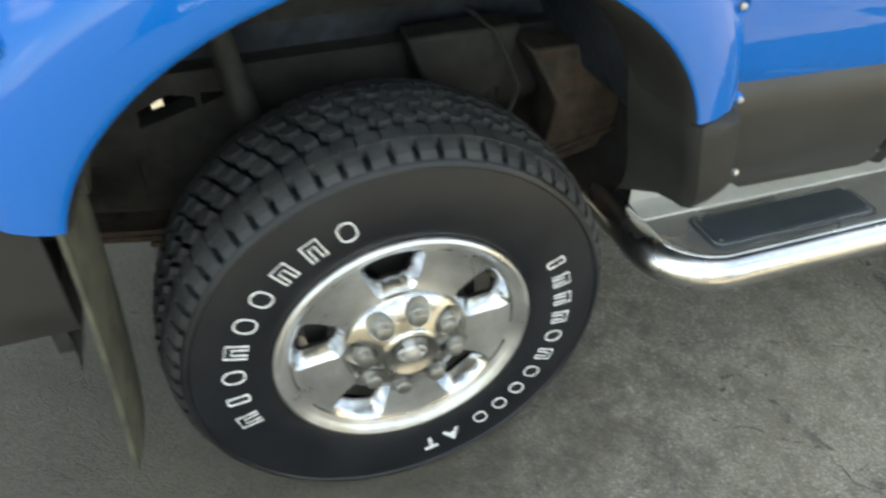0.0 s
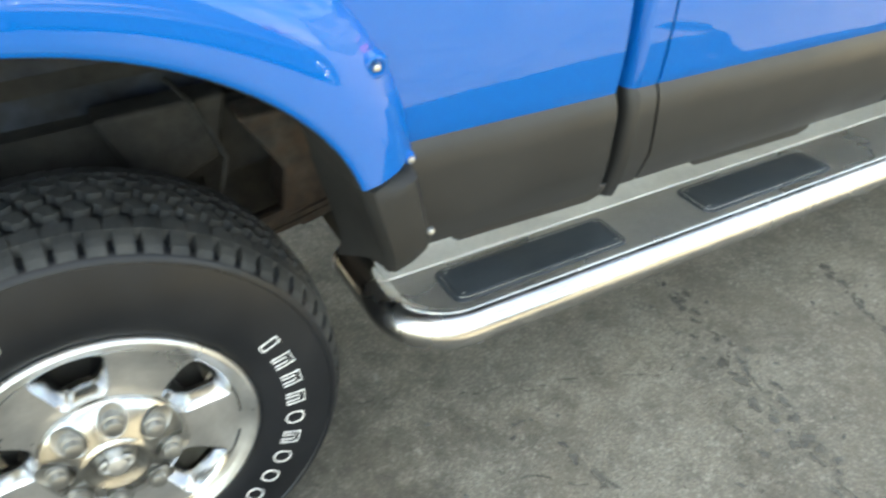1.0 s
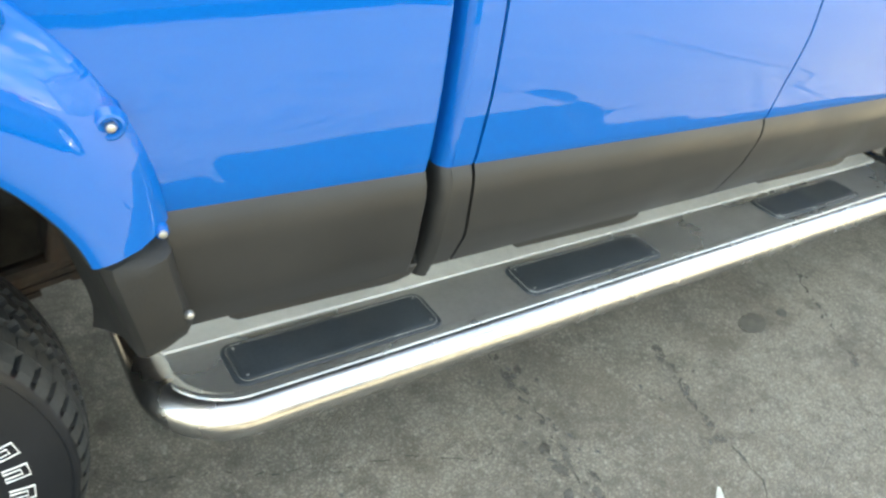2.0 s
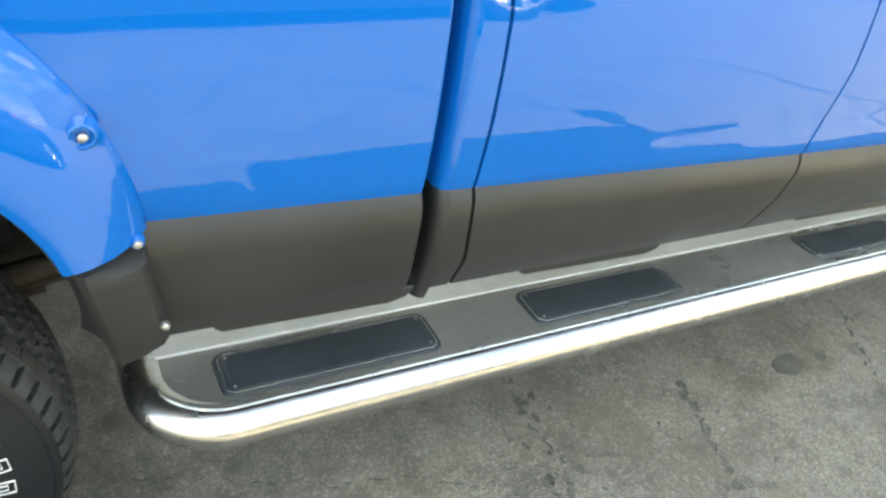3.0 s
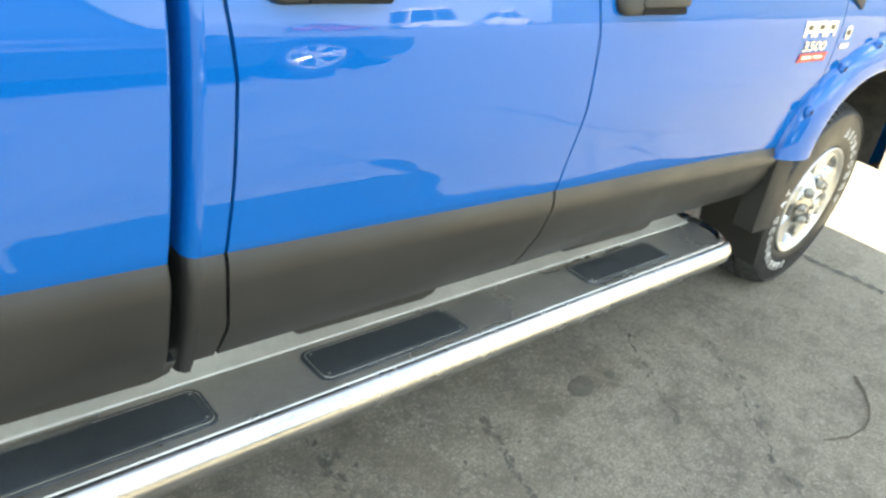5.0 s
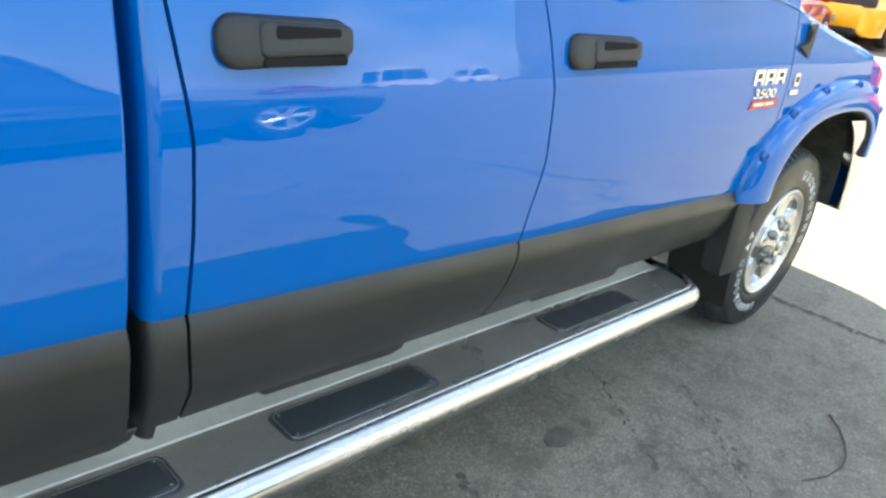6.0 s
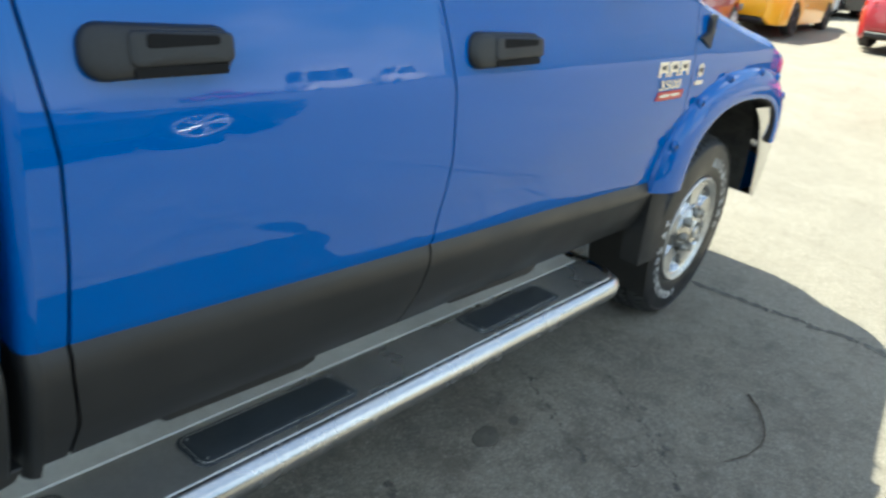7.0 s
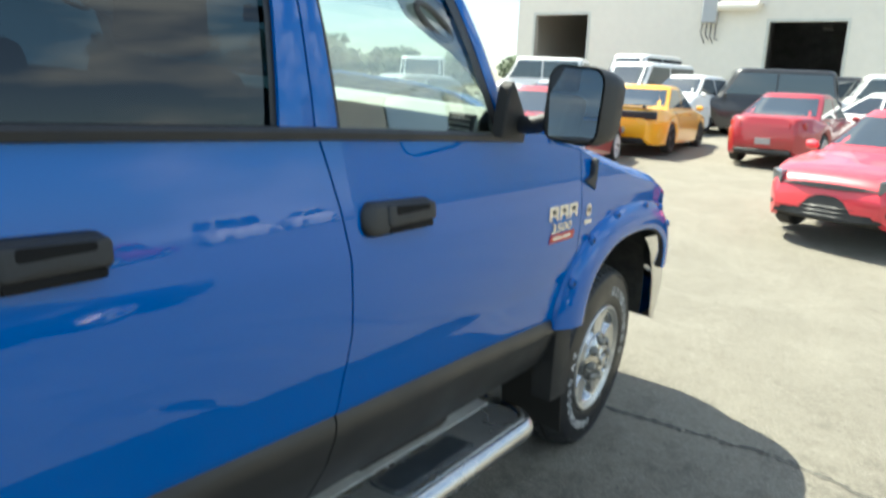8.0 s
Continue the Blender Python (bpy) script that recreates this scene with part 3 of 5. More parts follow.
# flares
def flare(cx, half, top, lows, wide, lift, bolts, text, square=0.80, ends=(0.0, 0.0), head=None):
    """A wide bolted flare round a wheel opening: inner lip, flat face, soft outer shoulder, bolts in pockets."""
    holder = empty("fender_flare", truck)
    tagged(holder, text)

    def at(a):
        c, s = math.cos(a), math.sin(a)
        low = lows[0] if c < 0 else lows[1]
        ux, uz = math.copysign(abs(c) ** square, c), abs(s) ** square
        n = Vector((ux / half, 0, uz / (top - low) * 0.9)).normalized()
        return Vector((cx + half * ux, 0, low + (top - low) * uz)), n, wide(abs(c))

    def make():
        rows = []
        for i in range(73):
            p, n, w = at(lerp(math.pi - ends[0], ends[1], i / 72))
            row = []
            for f, y in ((0.003, 0.030), (0.0, 0.0), (0.001, -lift * 0.96), (0.006, -lift), (0.02, -lift * 1.02), (0.30 * w, -lift * 1.0), (0.55 * w, -lift * 0.86), (0.74 * w, -lift * 0.62), (0.88 * w, -lift * 0.36), (0.97 * w, -lift * 0.16), (w, -lift * 0.02), (w + 0.001, 0.03)):
                q = p + n * f
                row.append((q.x, -0.028 + y, q.z))
            rows.append(row)
        bm = sheet(rows)
        for end in (0, -1):
            bm.faces.new([bm.verts[:][k if end == 0 else len(bm.verts) - 12 + k] for k in range(12)])
        return bm
    def lining():
        rows = []
        for i in range(73):
            p, n, w = at(lerp(math.pi - ends[0], ends[1], i / 72))
            rows.append([((p - n * f).x, -0.028 + y, (p - n * f).z) for f, y in ((-0.001, -lift * 0.90), (0.004, -lift * 0.80), (0.007, -lift * 0.5), (0.010, 0.0), (0.014, 0.06), (0.016, 0.13))])
        return sheet(rows)
    part("flare_lining", lining(), FLAP, holder, "dusty dark plastic lining inside the flare")
    part("flare_lining", mirrored(lining(), MID), FLAP, holder, "dusty dark plastic lining inside the flare")
    bms = make()
    part("flare_shell", bms, BLUE, holder, auto=50)
    bms = make()
    part("flare_shell", mirrored(bms, MID), BLUE, holder, auto=50)
    for k, deg in enumerate(bolts):
        p, n, w = at(radians(deg))
        q = p + n * w * 0.84
        pit = 0.5 if square > 1 and k == 0 else 1.0     # the lowest one sits in a shallow seat
        cup = lathe([(r * pit, d) for r, d in [(0.001, 0.003), (0.010, 0.003), (0.0125, -0.002), (0.0145, -0.0035), (0.0175, -0.002), (0.024, 0.010)]], 20)
        bmesh.ops.translate(cup, verts=cup.verts, vec=(q.x, -0.028 - lift * 0.54, q.z))
        pocket = part("bolt_pocket", cup, BLUE, holder)
        bolt = lathe([(0.0, -0.005), (0.003, -0.005), (0.0058, -0.0036), (0.0070, -0.0005), (0.0070, 0.004)], 14)
        bmesh.ops.translate(bolt, verts=bolt.verts, vec=(q.x, -0.030 - lift * 0.54, q.z))
        part("bolt", bolt, head or BRIGHT, pocket, "dark round-headed bolt" if head else "bright round-headed bolt")
    return holder


rear_flare = flare(0.0, 0.485, 1.176, (0.85, 0.815), lambda c: 0.185 - 0.072 * c ** 6, 0.066, (9, 29, 46.5, 62, 77, 92, 108, 125, 145, 165), "wide blue fender flare with exposed bolts over the rear wheel", 1.08, (0.13, 0.16))
front_flare = flare(4.035, 0.525, 1.058, (0.735, 0.80), lambda c: 0.125 + 0.05 * c * c, 0.055, (24, 52, 80, 108, 138, 164), "wide blue fender flare with exposed bolts over the front wheel", head=BLACK)


# ---- wheels ----
def tyre_profile():
    r = TYRE_R
    return [(0.252, 0.03), (0.262, 0.012), (0.275, 0.004), (0.30, -0.002), (0.335, -0.004), (0.37, -0.002), (0.40, 0.002), (0.409, 0.004), (0.412, 0.000), (0.417, 0.001), (0.424, 0.007), (0.428, 0.017), (r - 0.019, 0.045), (r - 0.014, 0.095), (r - 0.010, 0.152), (r - 0.014, 0.21), (r - 0.019, 0.259), (0.42, 0.285), (0.37, 0.298), (0.30, 0.298), (0.26, 0.28), (0.245, 0.24)]


def CROWN(y):
    """How much the tread's middle stands over its shoulders."""
    return 0.012 * max(0.0, 1 - ((y - 0.152) / 0.11) ** 2)


def tread():
    """Blocks of an all-terrain tread: two shoulder rows and three zigzag rows."""
    bm = bmesh.new()

    def block(a0, a1, y0, y1, skew, r0, r1, r0b=None):
        def at(a, y, r):
            r += CROWN(y)
            return bm.verts.new((r * math.cos(a), y, r * math.sin(a)))
        top = [at(a, y, r1 if k == 0 else r1) for a, y, k in ((a0, y0, 0), (a1, y0, 0), (a1 + skew, y1, 1), (a0 + skew, y1, 1))]
        low = [at(a, y, r0) for a, y in ((a0 - 0.004, y0 - 0.001), (a1 + 0.004, y0 - 0.001), (a1 + skew + 0.004, y1 + 0.001), (a0 + skew - 0.004, y1 + 0.001))]
        bm.faces.new(top)
        for i in range(4):
            bm.faces.new((top[i], top[(i + 1) % 4], low[(i + 1) % 4], low[i]))
    n = 66
    st = 2 * math.pi / n
    R = TYRE_R
    hook = ((0.05, 0.22), (0.28, 0.0), (0.62, 0.04), (0.70, 0.36), (0.92, 0.52), (0.84, 0.90), (0.44, 1.0), (0.24, 0.72))
    for k in range(n):
        a = k * st
        for m in (0, 1):
            f = (lambda y: y) if m == 0 else (lambda y: 0.304 - y)
            aa = a + m * st * 0.4
            # shoulder: two sipes across its top, a deep notch towards the sidewall
            for u0, u1, sk in ((0.0, 0.31, 0.05), (0.335, 0.645, 0.0), (0.67, 0.975, -0.05)):
                block(aa + st * u0, aa + st * u1, f(0.048), f(0.076 + (0.006 if 0.2 < u0 < 0.5 else 0.0)), st * sk, R - 0.02, R)
            lug = 0.70
            w = [bm.verts.new((r * math.cos(t), f(y), r * math.sin(t))) for r, y in ((R + 0.001, 0.056), (R, 0.046), (R - 0.004, 0.034), (0.434, 0.020), (0.424, 0.0075)) for t in (aa, aa + st * lug)]
            for i in range(4):
                bm.faces.new((w[2 * i], w[2 * i + 1], w[2 * i + 3], w[2 * i + 2]))
            u = [bm.verts.new((r * math.cos(t), f(y), r * math.sin(t))) for t in (aa - 0.004, aa + st * lug + 0.003) for r, y in ((R - 0.020, 0.062), (R - 0.022, 0.054), (0.420, 0.034), (0.418, 0.020))]
            for s0, s1 in ((0, 0), (1, 4)):
                for i in range(3):
                    bm.faces.new((w[2 * i + s0], w[2 * i + 2 + s0], u[s1 + i + 1], u[s1 + i]))
        # hooked blocks that lock into one another
        for y0, y1, off in ((0.093, 0.126, 0.2), (0.139, 0.170, 0.65), (0.183, 0.212, 0.1)):
            rings = []
            for dr, grow in ((0.002, 0.0), (-0.016, 0.04)):
                ring = []
                for ua, uy in hook:
                    t = a + st * (off + ua + grow * (ua - 0.5))
                    y = lerp(y0, y1, uy + grow * (uy - 0.5))
                    r = R + dr + CROWN(y)
                    ring.append(bm.verts.new((r * math.cos(t), y, r * math.sin(t))))
                rings.append(ring)
            bm.faces.new(rings[0])
            for i in range(8):
                bm.faces.new((rings[0][i], rings[0][(i + 1) % 8], rings[1][(i + 1) % 8], rings[1][i]))
    return bm


WINDOW = radians(23.5)


def rim_face():
    """The wheel's face with five windows between broad spokes, as one thick casting."""
    bm = bmesh.new()
    n = 180
    fifth = 2 * math.pi / 5
    radii = [0.080, 0.105, 0.118, 0.124, 0.130, 0.138, 0.146, 0.156, 0.168, 0.180, 0.192, 0.204, 0.213, 0.220, 0.226, 0.231, 0.237, 0.243]

    def face(r, a):
        off = abs(((a - WINDOW) / fifth + 0.5) % 1 - 0.5) * 2      # 0 in a window, 1 on a spoke
        return curve([(0.08, 0.012), (0.118, 0.020), (0.145, 0.024), (0.19, 0.024), (0.225, 0.018), (0.238, 0.012), (0.243, 0.008)], r) + 0.006 * (1 - off) ** 2 * (1 if 0.13 < r < 0.23 else 0.3)

    def hole(r, a):
        w = ((a - WINDOW) / fifth + 0.5) % 1 - 0.5
        across = abs(w) * fifth * r
        wide = lerp(0.038, 0.066, (r - 0.130) / 0.096) - 0.012 * max(0, (r - 0.214) / 0.012) ** 2 - 0.008 * max(0, (0.140 - r) / 0.010) ** 2
        return 0.130 < r < 0.226 and across < wide
    grid = [[bm.verts.new((r * math.cos(2 * math.pi * k / n), face(r, 2 * math.pi * k / n), r * math.sin(2 * math.pi * k / n))) for r in radii] for k in range(n)]
    for k in range(n):
        for j in range(len(radii) - 1):
            if not hole((radii[j] + radii[j + 1]) / 2, 2 * math.pi * (k + 0.5) / n):
                bm.faces.new((grid[k][j], grid[(k + 1) % n][j], grid[(k + 1) % n][j + 1], grid[k][j + 1]))
    bmesh.ops.delete(bm, geom=[v for v in bm.verts if not v.link_faces], context="VERTS")
    # soften the stepped edge of the windows
    ring = [v for v in bm.verts if v.is_boundary and 0.11 < math.hypot(v.co.x, v.co.z) < 0.235]
    for _ in range(3):
        moved = {}
        for v in ring:
            near = [e.other_vert(v) for e in v.link_edges if e.is_boundary]
            if len(near) == 2:
                moved[v] = v.co * 0.4 + (near[0].co + near[1].co) * 0.3
        for v, c in moved.items():
            v.co = c

    def sink(edges, depth, pull):
        ext = bmesh.ops.extrude_edge_only(bm, edges=edges)
        for v in (g for g in ext["geom"] if isinstance(g, bmesh.types.BMVert)):
            r = math.hypot(v.co.x, v.co.z)
            if 0.11 < r < 0.235:
                a = math.atan2(v.co.z, v.co.x)
                w = WINDOW + round((a - WINDOW) / fifth) * fifth
                v.co.x, v.co.z = lerp(v.co.x, 0.178 * math.cos(w), pull), lerp(v.co.z, 0.178 * math.sin(w), pull)
            v.co.y += depth
        return [g for g in ext["geom"] if isinstance(g, bmesh.types.BMEdge) and g.is_boundary]
    e = sink([e for e in bm.edges if e.is_boundary], 0.003, 0.03)
    e = sink(e, 0.026, 0.36)
    sink(e, 0.012, 0.02)
    return bm


wheel_master = None


def wheel():
    w = empty("wheel", truck)
    tagged(w, "black all-terrain tyre with raised white outlined lettering on a polished alloy wheel")
    part("tyre", lathe(tyre_profile(), 96), SIDEWALL, w, "black rubber tyre", auto=50)
    part("tread", tread(), RUBBER, w, "deep all-terrain tread blocks", smooth=False)
    rim = part("rim", rim_face(), ALLOY, w, "polished alloy rim with five windows", auto=40)
    rim.data.materials.append(POLISH)
    for p in rim.data.polygons:
        if 0.115 < math.hypot(p.center.x, p.center.z) < 0.236 and abs(p.normal.y) < 0.90:
            p.material_index = 1
    part("rim_lip", lathe([(0.241, 0.010), (0.246, 0.005), (0.250, 0.002), (0.255, -0.001), (0.260, 0.001), (0.263, 0.006), (0.262, 0.016), (0.248, 0.03), (0.238, 0.06), (0.225, 0.20), (0.245, 0.26)], 96), ALLOY, w, auto=40)
    part("brake_disc", lathe([(0.02, 0.11), (0.185, 0.11), (0.185, 0.14), (0.02, 0.14)], 40), DARK, w)
    part("hub_cap", lathe([(0.0, -0.020), (0.046, -0.020), (0.050, -0.024), (0.056, -0.024), (0.060, -0.019), (0.064, -0.017), (0.084, -0.011), (0.108, 0.000), (0.122, 0.010), (0.128, 0.018), (0.129, 0.034)], 72), CAP, w, "domed chrome hub cap", auto=70)
    part("cap_emblem", lathe([(0.0, -0.031), (0.010, -0.030), (0.019, -0.026), (0.022, -0.019)], 20), ALLOY, w)
    for sx in (-1, 1):
        part("cap_emblem", tube([(sx * (0.014 + 0.013 * math.sin(a)), -0.024, 0.008 + 0.012 * math.cos(a)) for a in np.linspace(0, 4.2, 12)], 0.0042, 8), ALLOY, w)
    for k in range(8):
        a = 2 * math.pi * (k + 0.76) / 8
        er, ea = Vector((math.cos(a), 0, math.sin(a))), Vector((-math.sin(a), 0, math.cos(a)))
        scoop = sheet([[er * (0.100 + 0.030 * rr * math.cos(t)) + ea * 0.0245 * rr * math.sin(t) + Vector((0, -0.0075 + 0.5 * (0.026 * rr * math.cos(t)) + 0.0065 * (1 - rr * rr) - 0.0015, 0)) for t in np.linspace(0, 2 * math.pi, 21)[:-1]] for rr in (0.02, 0.4, 0.7, 0.9, 1.0)], closed_v=True)
        part("nut_recess", scoop, DULL_CAP, w)
        bm = lathe([(0.0, -0.0235), (0.0125, -0.0232), (0.0148, -0.0220), (0.0158, -0.0195), (0.0164, -0.010), (0.0200, -0.0085), (0.0210, -0.006), (0.0212, 0.008)], 24)
        c = er * 0.093
        bmesh.ops.translate(bm, verts=bm.verts, vec=(c.x, -0.004, c.z))
        part("lug_nut_cover", bm, DULL_CAP, w, auto=40)
    # outlined raised marks in place of the maker's words
    def mark(a, kind, size, wide):
        pts = rounded(wide, size, min(wide, size) * (0.48 if kind == "o" else 0.22), 4)
        if kind == "n":
            pts = [(-wide / 2, -size / 2), (-wide / 2, size / 2), (wide / 2, size / 2), (wide / 2, -size / 2), (wide * 0.2, -size / 2), (wide * 0.2, size * 0.2), (-wide * 0.2, size * 0.2), (-wide * 0.2, -size / 2)]
        if kind == "i":
            pts = rounded(wide * 0.55, size, wide * 0.1, 3)
        pts = pts + pts[:2]
        r = 0.333
        er, ea = Vector((math.cos(a), 0, math.sin(a))), Vector((math.sin(a), 0, -math.cos(a)))
        path = [er * (r + z) + ea * x + Vector((0, -0.0035, 0)) for x, z in pts]
        return tube(path, 0.0018, 6, caps=False)
    for i, kind in enumerate("nionoonno"):
        part("letter", mark(radians(195 - i * 10.9), kind, 0.040, 0.031), WHITE_RUBBER, w, "white outlined mark")
    for i, kind in enumerate("innnonoooo"):
        part("letter", mark(radians(24 - i * 9.35), kind, 0.036, 0.028), WHITE_RUBBER, w, "white outlined mark")
    for ch, deg in (("A", -73), ("T", -82)):
        cu = bpy.data.curves.new("letter", "FONT")
        cu.body, cu.size, cu.align_x, cu.align_y = ch, 0.050, "CENTER", "CENTER"
        cu.fill_mode, cu.bevel_depth = "NONE", 0.0018
        ob = new("letter", cu)
        ob.parent = w
        a = radians(deg)
        er, ea = Vector((math.cos(a), 0, math.sin(a))), Vector((math.sin(a), 0, -math.cos(a)))
        m = Matrix((ea, er, Vector((0, -1, 0)))).transposed().to_4x4()
        m.translation = er * 0.335 + Vector((0, -0.0035, 0))
        ob.matrix_basis = m
        tagged(ob, "white outlined letter")
    return w


rear_wheel = wheel()
rear_wheel.matrix_basis = pose(0, 0, WHEEL_Z, 0, 0, 0)
front_wheel = copy_thing(rear_wheel, pose(4.06, 0.012, WHEEL_Z, 0, 115, 0))
copy_thing(rear_wheel, pose(0, 2 * MID, WHEEL_Z, 0, 40, 180))
copy_thing(rear_wheel, pose(4.06, 2 * MID - 0.01, WHEEL_Z, 0, 70, 180))

# ---- running board ----
board = empty("running_board", truck)
board.matrix_basis = Matrix.Translation((0.75, 0, 0.43)) @ pose(0, 0, 0, 0, 1.15, 0) @ Matrix.Translation((-0.75, 0, -0.43))
tagged(board, "polished metal side step with black rubber pads under the doors")
BAR_Y, BAR_Z, BAR_R = -0.036, 0.427, 0.043
rear_bend = [(0.715 - 0.135 * math.sin(a), BAR_Y + 0.135 * (1 - math.cos(a)), BAR_Z) for a in np.linspace(math.pi / 2, 0, 10)]
front_bend = [(3.13 + 0.115 * math.sin(a), BAR_Y + 0.115 * (1 - math.cos(a)), BAR_Z) for a in np.linspace(0, math.pi / 2, 10)]
path = [(0.58, 0.30, BAR_Z), (0.58, 0.2, BAR_Z)] + rear_bend + [(x, BAR_Y, BAR_Z) for x in np.linspace(0.8, 3.05, 16)] + front_bend + [(3.245, 0.2, BAR_Z), (3.245, 0.30, BAR_Z)]
part("bar", tube(path, BAR_R, 28), BAR, board, "polished round bar", auto=60)


def plate():
    rows = []
    for x in list(np.linspace(0.592, 0.715, 12)) + list(np.linspace(0.75, 3.13, 26)) + list(np.linspace(3.14, 3.235, 10)):
        out = -0.040 if x >= 0.715 else -0.040 + 0.139 - math.sqrt(max(0.0, 0.139 ** 2 - (0.715 - x) ** 2))
        if x > 3.13:
            out = -0.040 + 0.119 - math.sqrt(max(0.0, 0.119 ** 2 - (x - 3.13) ** 2))
        rows.append([(x, max(y, out + d), z) for (y, z), d in zip(((-0.040, 0.4690), (-0.036, 0.4725), (-0.020, 0.4725), (-0.010, 0.4625), (0.124, 0.4595), (0.128, 0.4610), (0.136, 0.4610)), (0, 0.004, 0.016, 0.026, 0.03, 0.02, 0.02))])
    return sheet(rows)


part("step_plate", plate(), STEEL, board, "dull polished step plate", thick=0.004)
part("inner_flange", sheet([[(x, y, z) for y, z in ((0.137, 0.4585), (0.140, 0.4615), (0.165, 0.463), (0.190, 0.4645), (0.200, 0.472), (0.206, 0.60))] for x in np.linspace(0.60, 3.19, 28)]), FLANGE, board, "pale dusty metal ledge along the sill", thick=0.003)
def slab(x0, x1, y0, y1, r, z0, z1, edge=0.002):
    """A flat rounded slab with a softened upper edge."""
    rows = []
    for k, z in ((0.0, z0), (0.0, z1 - edge), (edge * 0.4, z1 - edge * 0.3), (edge * 1.3, z1)):
        rows.append([(x, y, z) for x, y in rounded(x1 - x0 - 2 * k, y1 - y0 - 2 * k, r - k, 5, (x0 + x1) / 2, (y0 + y1) / 2)])
    bm = sheet(rows, closed_v=True)
    bm.verts.ensure_lookup_table()
    n = len(rows[0])
    bm.faces.new(bm.verts[-n:])
    return bm


for x0, x1 in ((0.698, 1.160), (1.402, 1.866), (2.386, 2.852)):
    pad = part("step_pad", slab(x0, x1, -0.006, 0.116, 0.026, 0.458, 0.4655, 0.004), PADS, board, "black ribbed rubber pad", auto=60)
    part("pad_groove", tube([(x, y, 0.4655) for x, y in (lambda q: q + q[:2])(rounded(x1 - x0 - 0.020, 0.104, 0.020, 5, (x0 + x1) / 2, 0.055))], 0.0011, 5, caps=False), STEEL, pad, "worn bright line round the pad")
    part("pad_field", slab(x0 + 0.014, x1 - 0.014, 0.007, 0.103, 0.016, 0.462, 0.4680, 0.002), PADS, pad)
    rib = bmesh.new()
    for i in range(19):
        y = 0.013 + 0.0047 * i
        box(x0 + 0.024, x1 - 0.024, y - 0.0010, y + 0.0010, 0.4675, 0.4690, rib)
    part("ribs", rib, PADS, pad, smooth=False)
    for sx in (x0 + 0.026, x1 - 0.026):
        for y in (0.016, 0.094):
            sc = lathe([(0, -0.0015), (0.0022, -0.0012), (0.0034, 0.0)], 8)
            bmesh.ops.rotate(sc, verts=sc.verts, matrix=Matrix.Rotation(-math.pi / 2, 3, "X"))
            bmesh.ops.translate(sc, verts=sc.verts, vec=(sx, y, 0.4685))
            part("screw", sc, DULL_CAP, pad)
for x in (0.95, 1.9, 2.85):
    part("bracket", box(x - 0.03, x + 0.03, 0.05, 0.5, 0.40, 0.445), DARK, board)
# hanging edge of the rocker
for x0, x1 in ((0.68, 1.062), (1.306, 1.715), (2.205, 2.68)):
    low = [(x0, sill(x0) + 0.01), (x0 + 0.006, sill(x0) - 0.012), (x0 + 0.02, sill(x0) - 0.022), (x1 - 0.05, sill(x1) - 0.022), (x1 - 0.015, sill(x1) - 0.014), (x1, sill(x1) + 0.01)]
    part("rocker_tab", prism(low, side_y((x0 + x1) / 2, sill((x0 + x1) / 2)) + 0.004, 0.032), GREY, truck, "lower lip of the dark grey panel", bevel=0.004)

# ---- mud guards and flaps ----
def rear_guard():
    """The rounded stub of plastic below the flare, in front of the rear wheel."""
    back = [(0.60, 0.520), (0.66, 0.524), (0.70, 0.518), (0.833, 0.490), (0.865, 0.487), (0.96, 0.476), (1.05, 0.422), (1.08, 0.386)]
    front = [(0.60, 0.596), (0.64, 0.608), (0.70, 0.614), (0.85, 0.590), (0.96, 0.566), (1.08, 0.466)]
    rows = []
    for v in np.linspace(0, 1, 28):
        row = []
        end = max(0, (v - 0.86) / 0.14)
        for u, y, d in ((0, 0.09, -0.030), (0, 0.04, -0.014), (0, 0.0, -0.004), (0, -0.045, 0), (0.04, -0.068, 0), (0.15, -0.080, 0), (0.5, -0.085, 0), (0.85, -0.080, 0), (0.96, -0.068, 0), (1.0, -0.045, 0), (1.0, 0.03, 0)):
            z = lerp(1.08, 0.655 + 0.038 * u - (0.052 * max(0.0, y + 0.02) / 0.11 if u == 0 else 0.0), v)
            cover = lerp(1.0, 0.32, min(1, max(0, (z - 0.850) / 0.02)))
            row.append((lerp(curve(back, z), curve(front, z), u) + d, (y * cover if y < 0 else y) + 0.014 * end ** 3, z))
        rows.append(row)
    return sheet(rows)


near_guard = both("mud_guard", rear_guard, FLAP, label="dark grey plastic guard ahead of the rear wheel", thick=0.006)
stud = lathe([(0.0, -0.006), (0.003, -0.006), (0.006, -0.004), (0.0075, 0.0), (0.0075, 0.004)], 12)
bmesh.ops.translate(stud, verts=stud.verts, vec=(0.600, -0.083, 0.738))
part("bolt", stud, BRIGHT, near_guard, "small bright bolt")


def flap(x, z_top, z_low, y0=-0.035, y1=0.27, bow=0.05):
    def make():
        return sheet([[(x - bow * v * v + 0.015 * math.sin(3 * u), lerp(y0, y1, u), lerp(z_top, z_low, v)) for u in np.linspace(0, 1, 8)] for v in np.linspace(0, 1, 12)])
    return make


both("mud_flap", flap(-0.505, 0.90, 0.31, -0.045, 0.22, 0.030), DUSTY, label="olive-dusty black rubber mud flap", thick=0.008)
both("mud_flap", flap(3.50, 0.70, 0.20, -0.03, 0.26, -0.10), FLAP, label="dusty black rubber mud flap", thick=0.008)


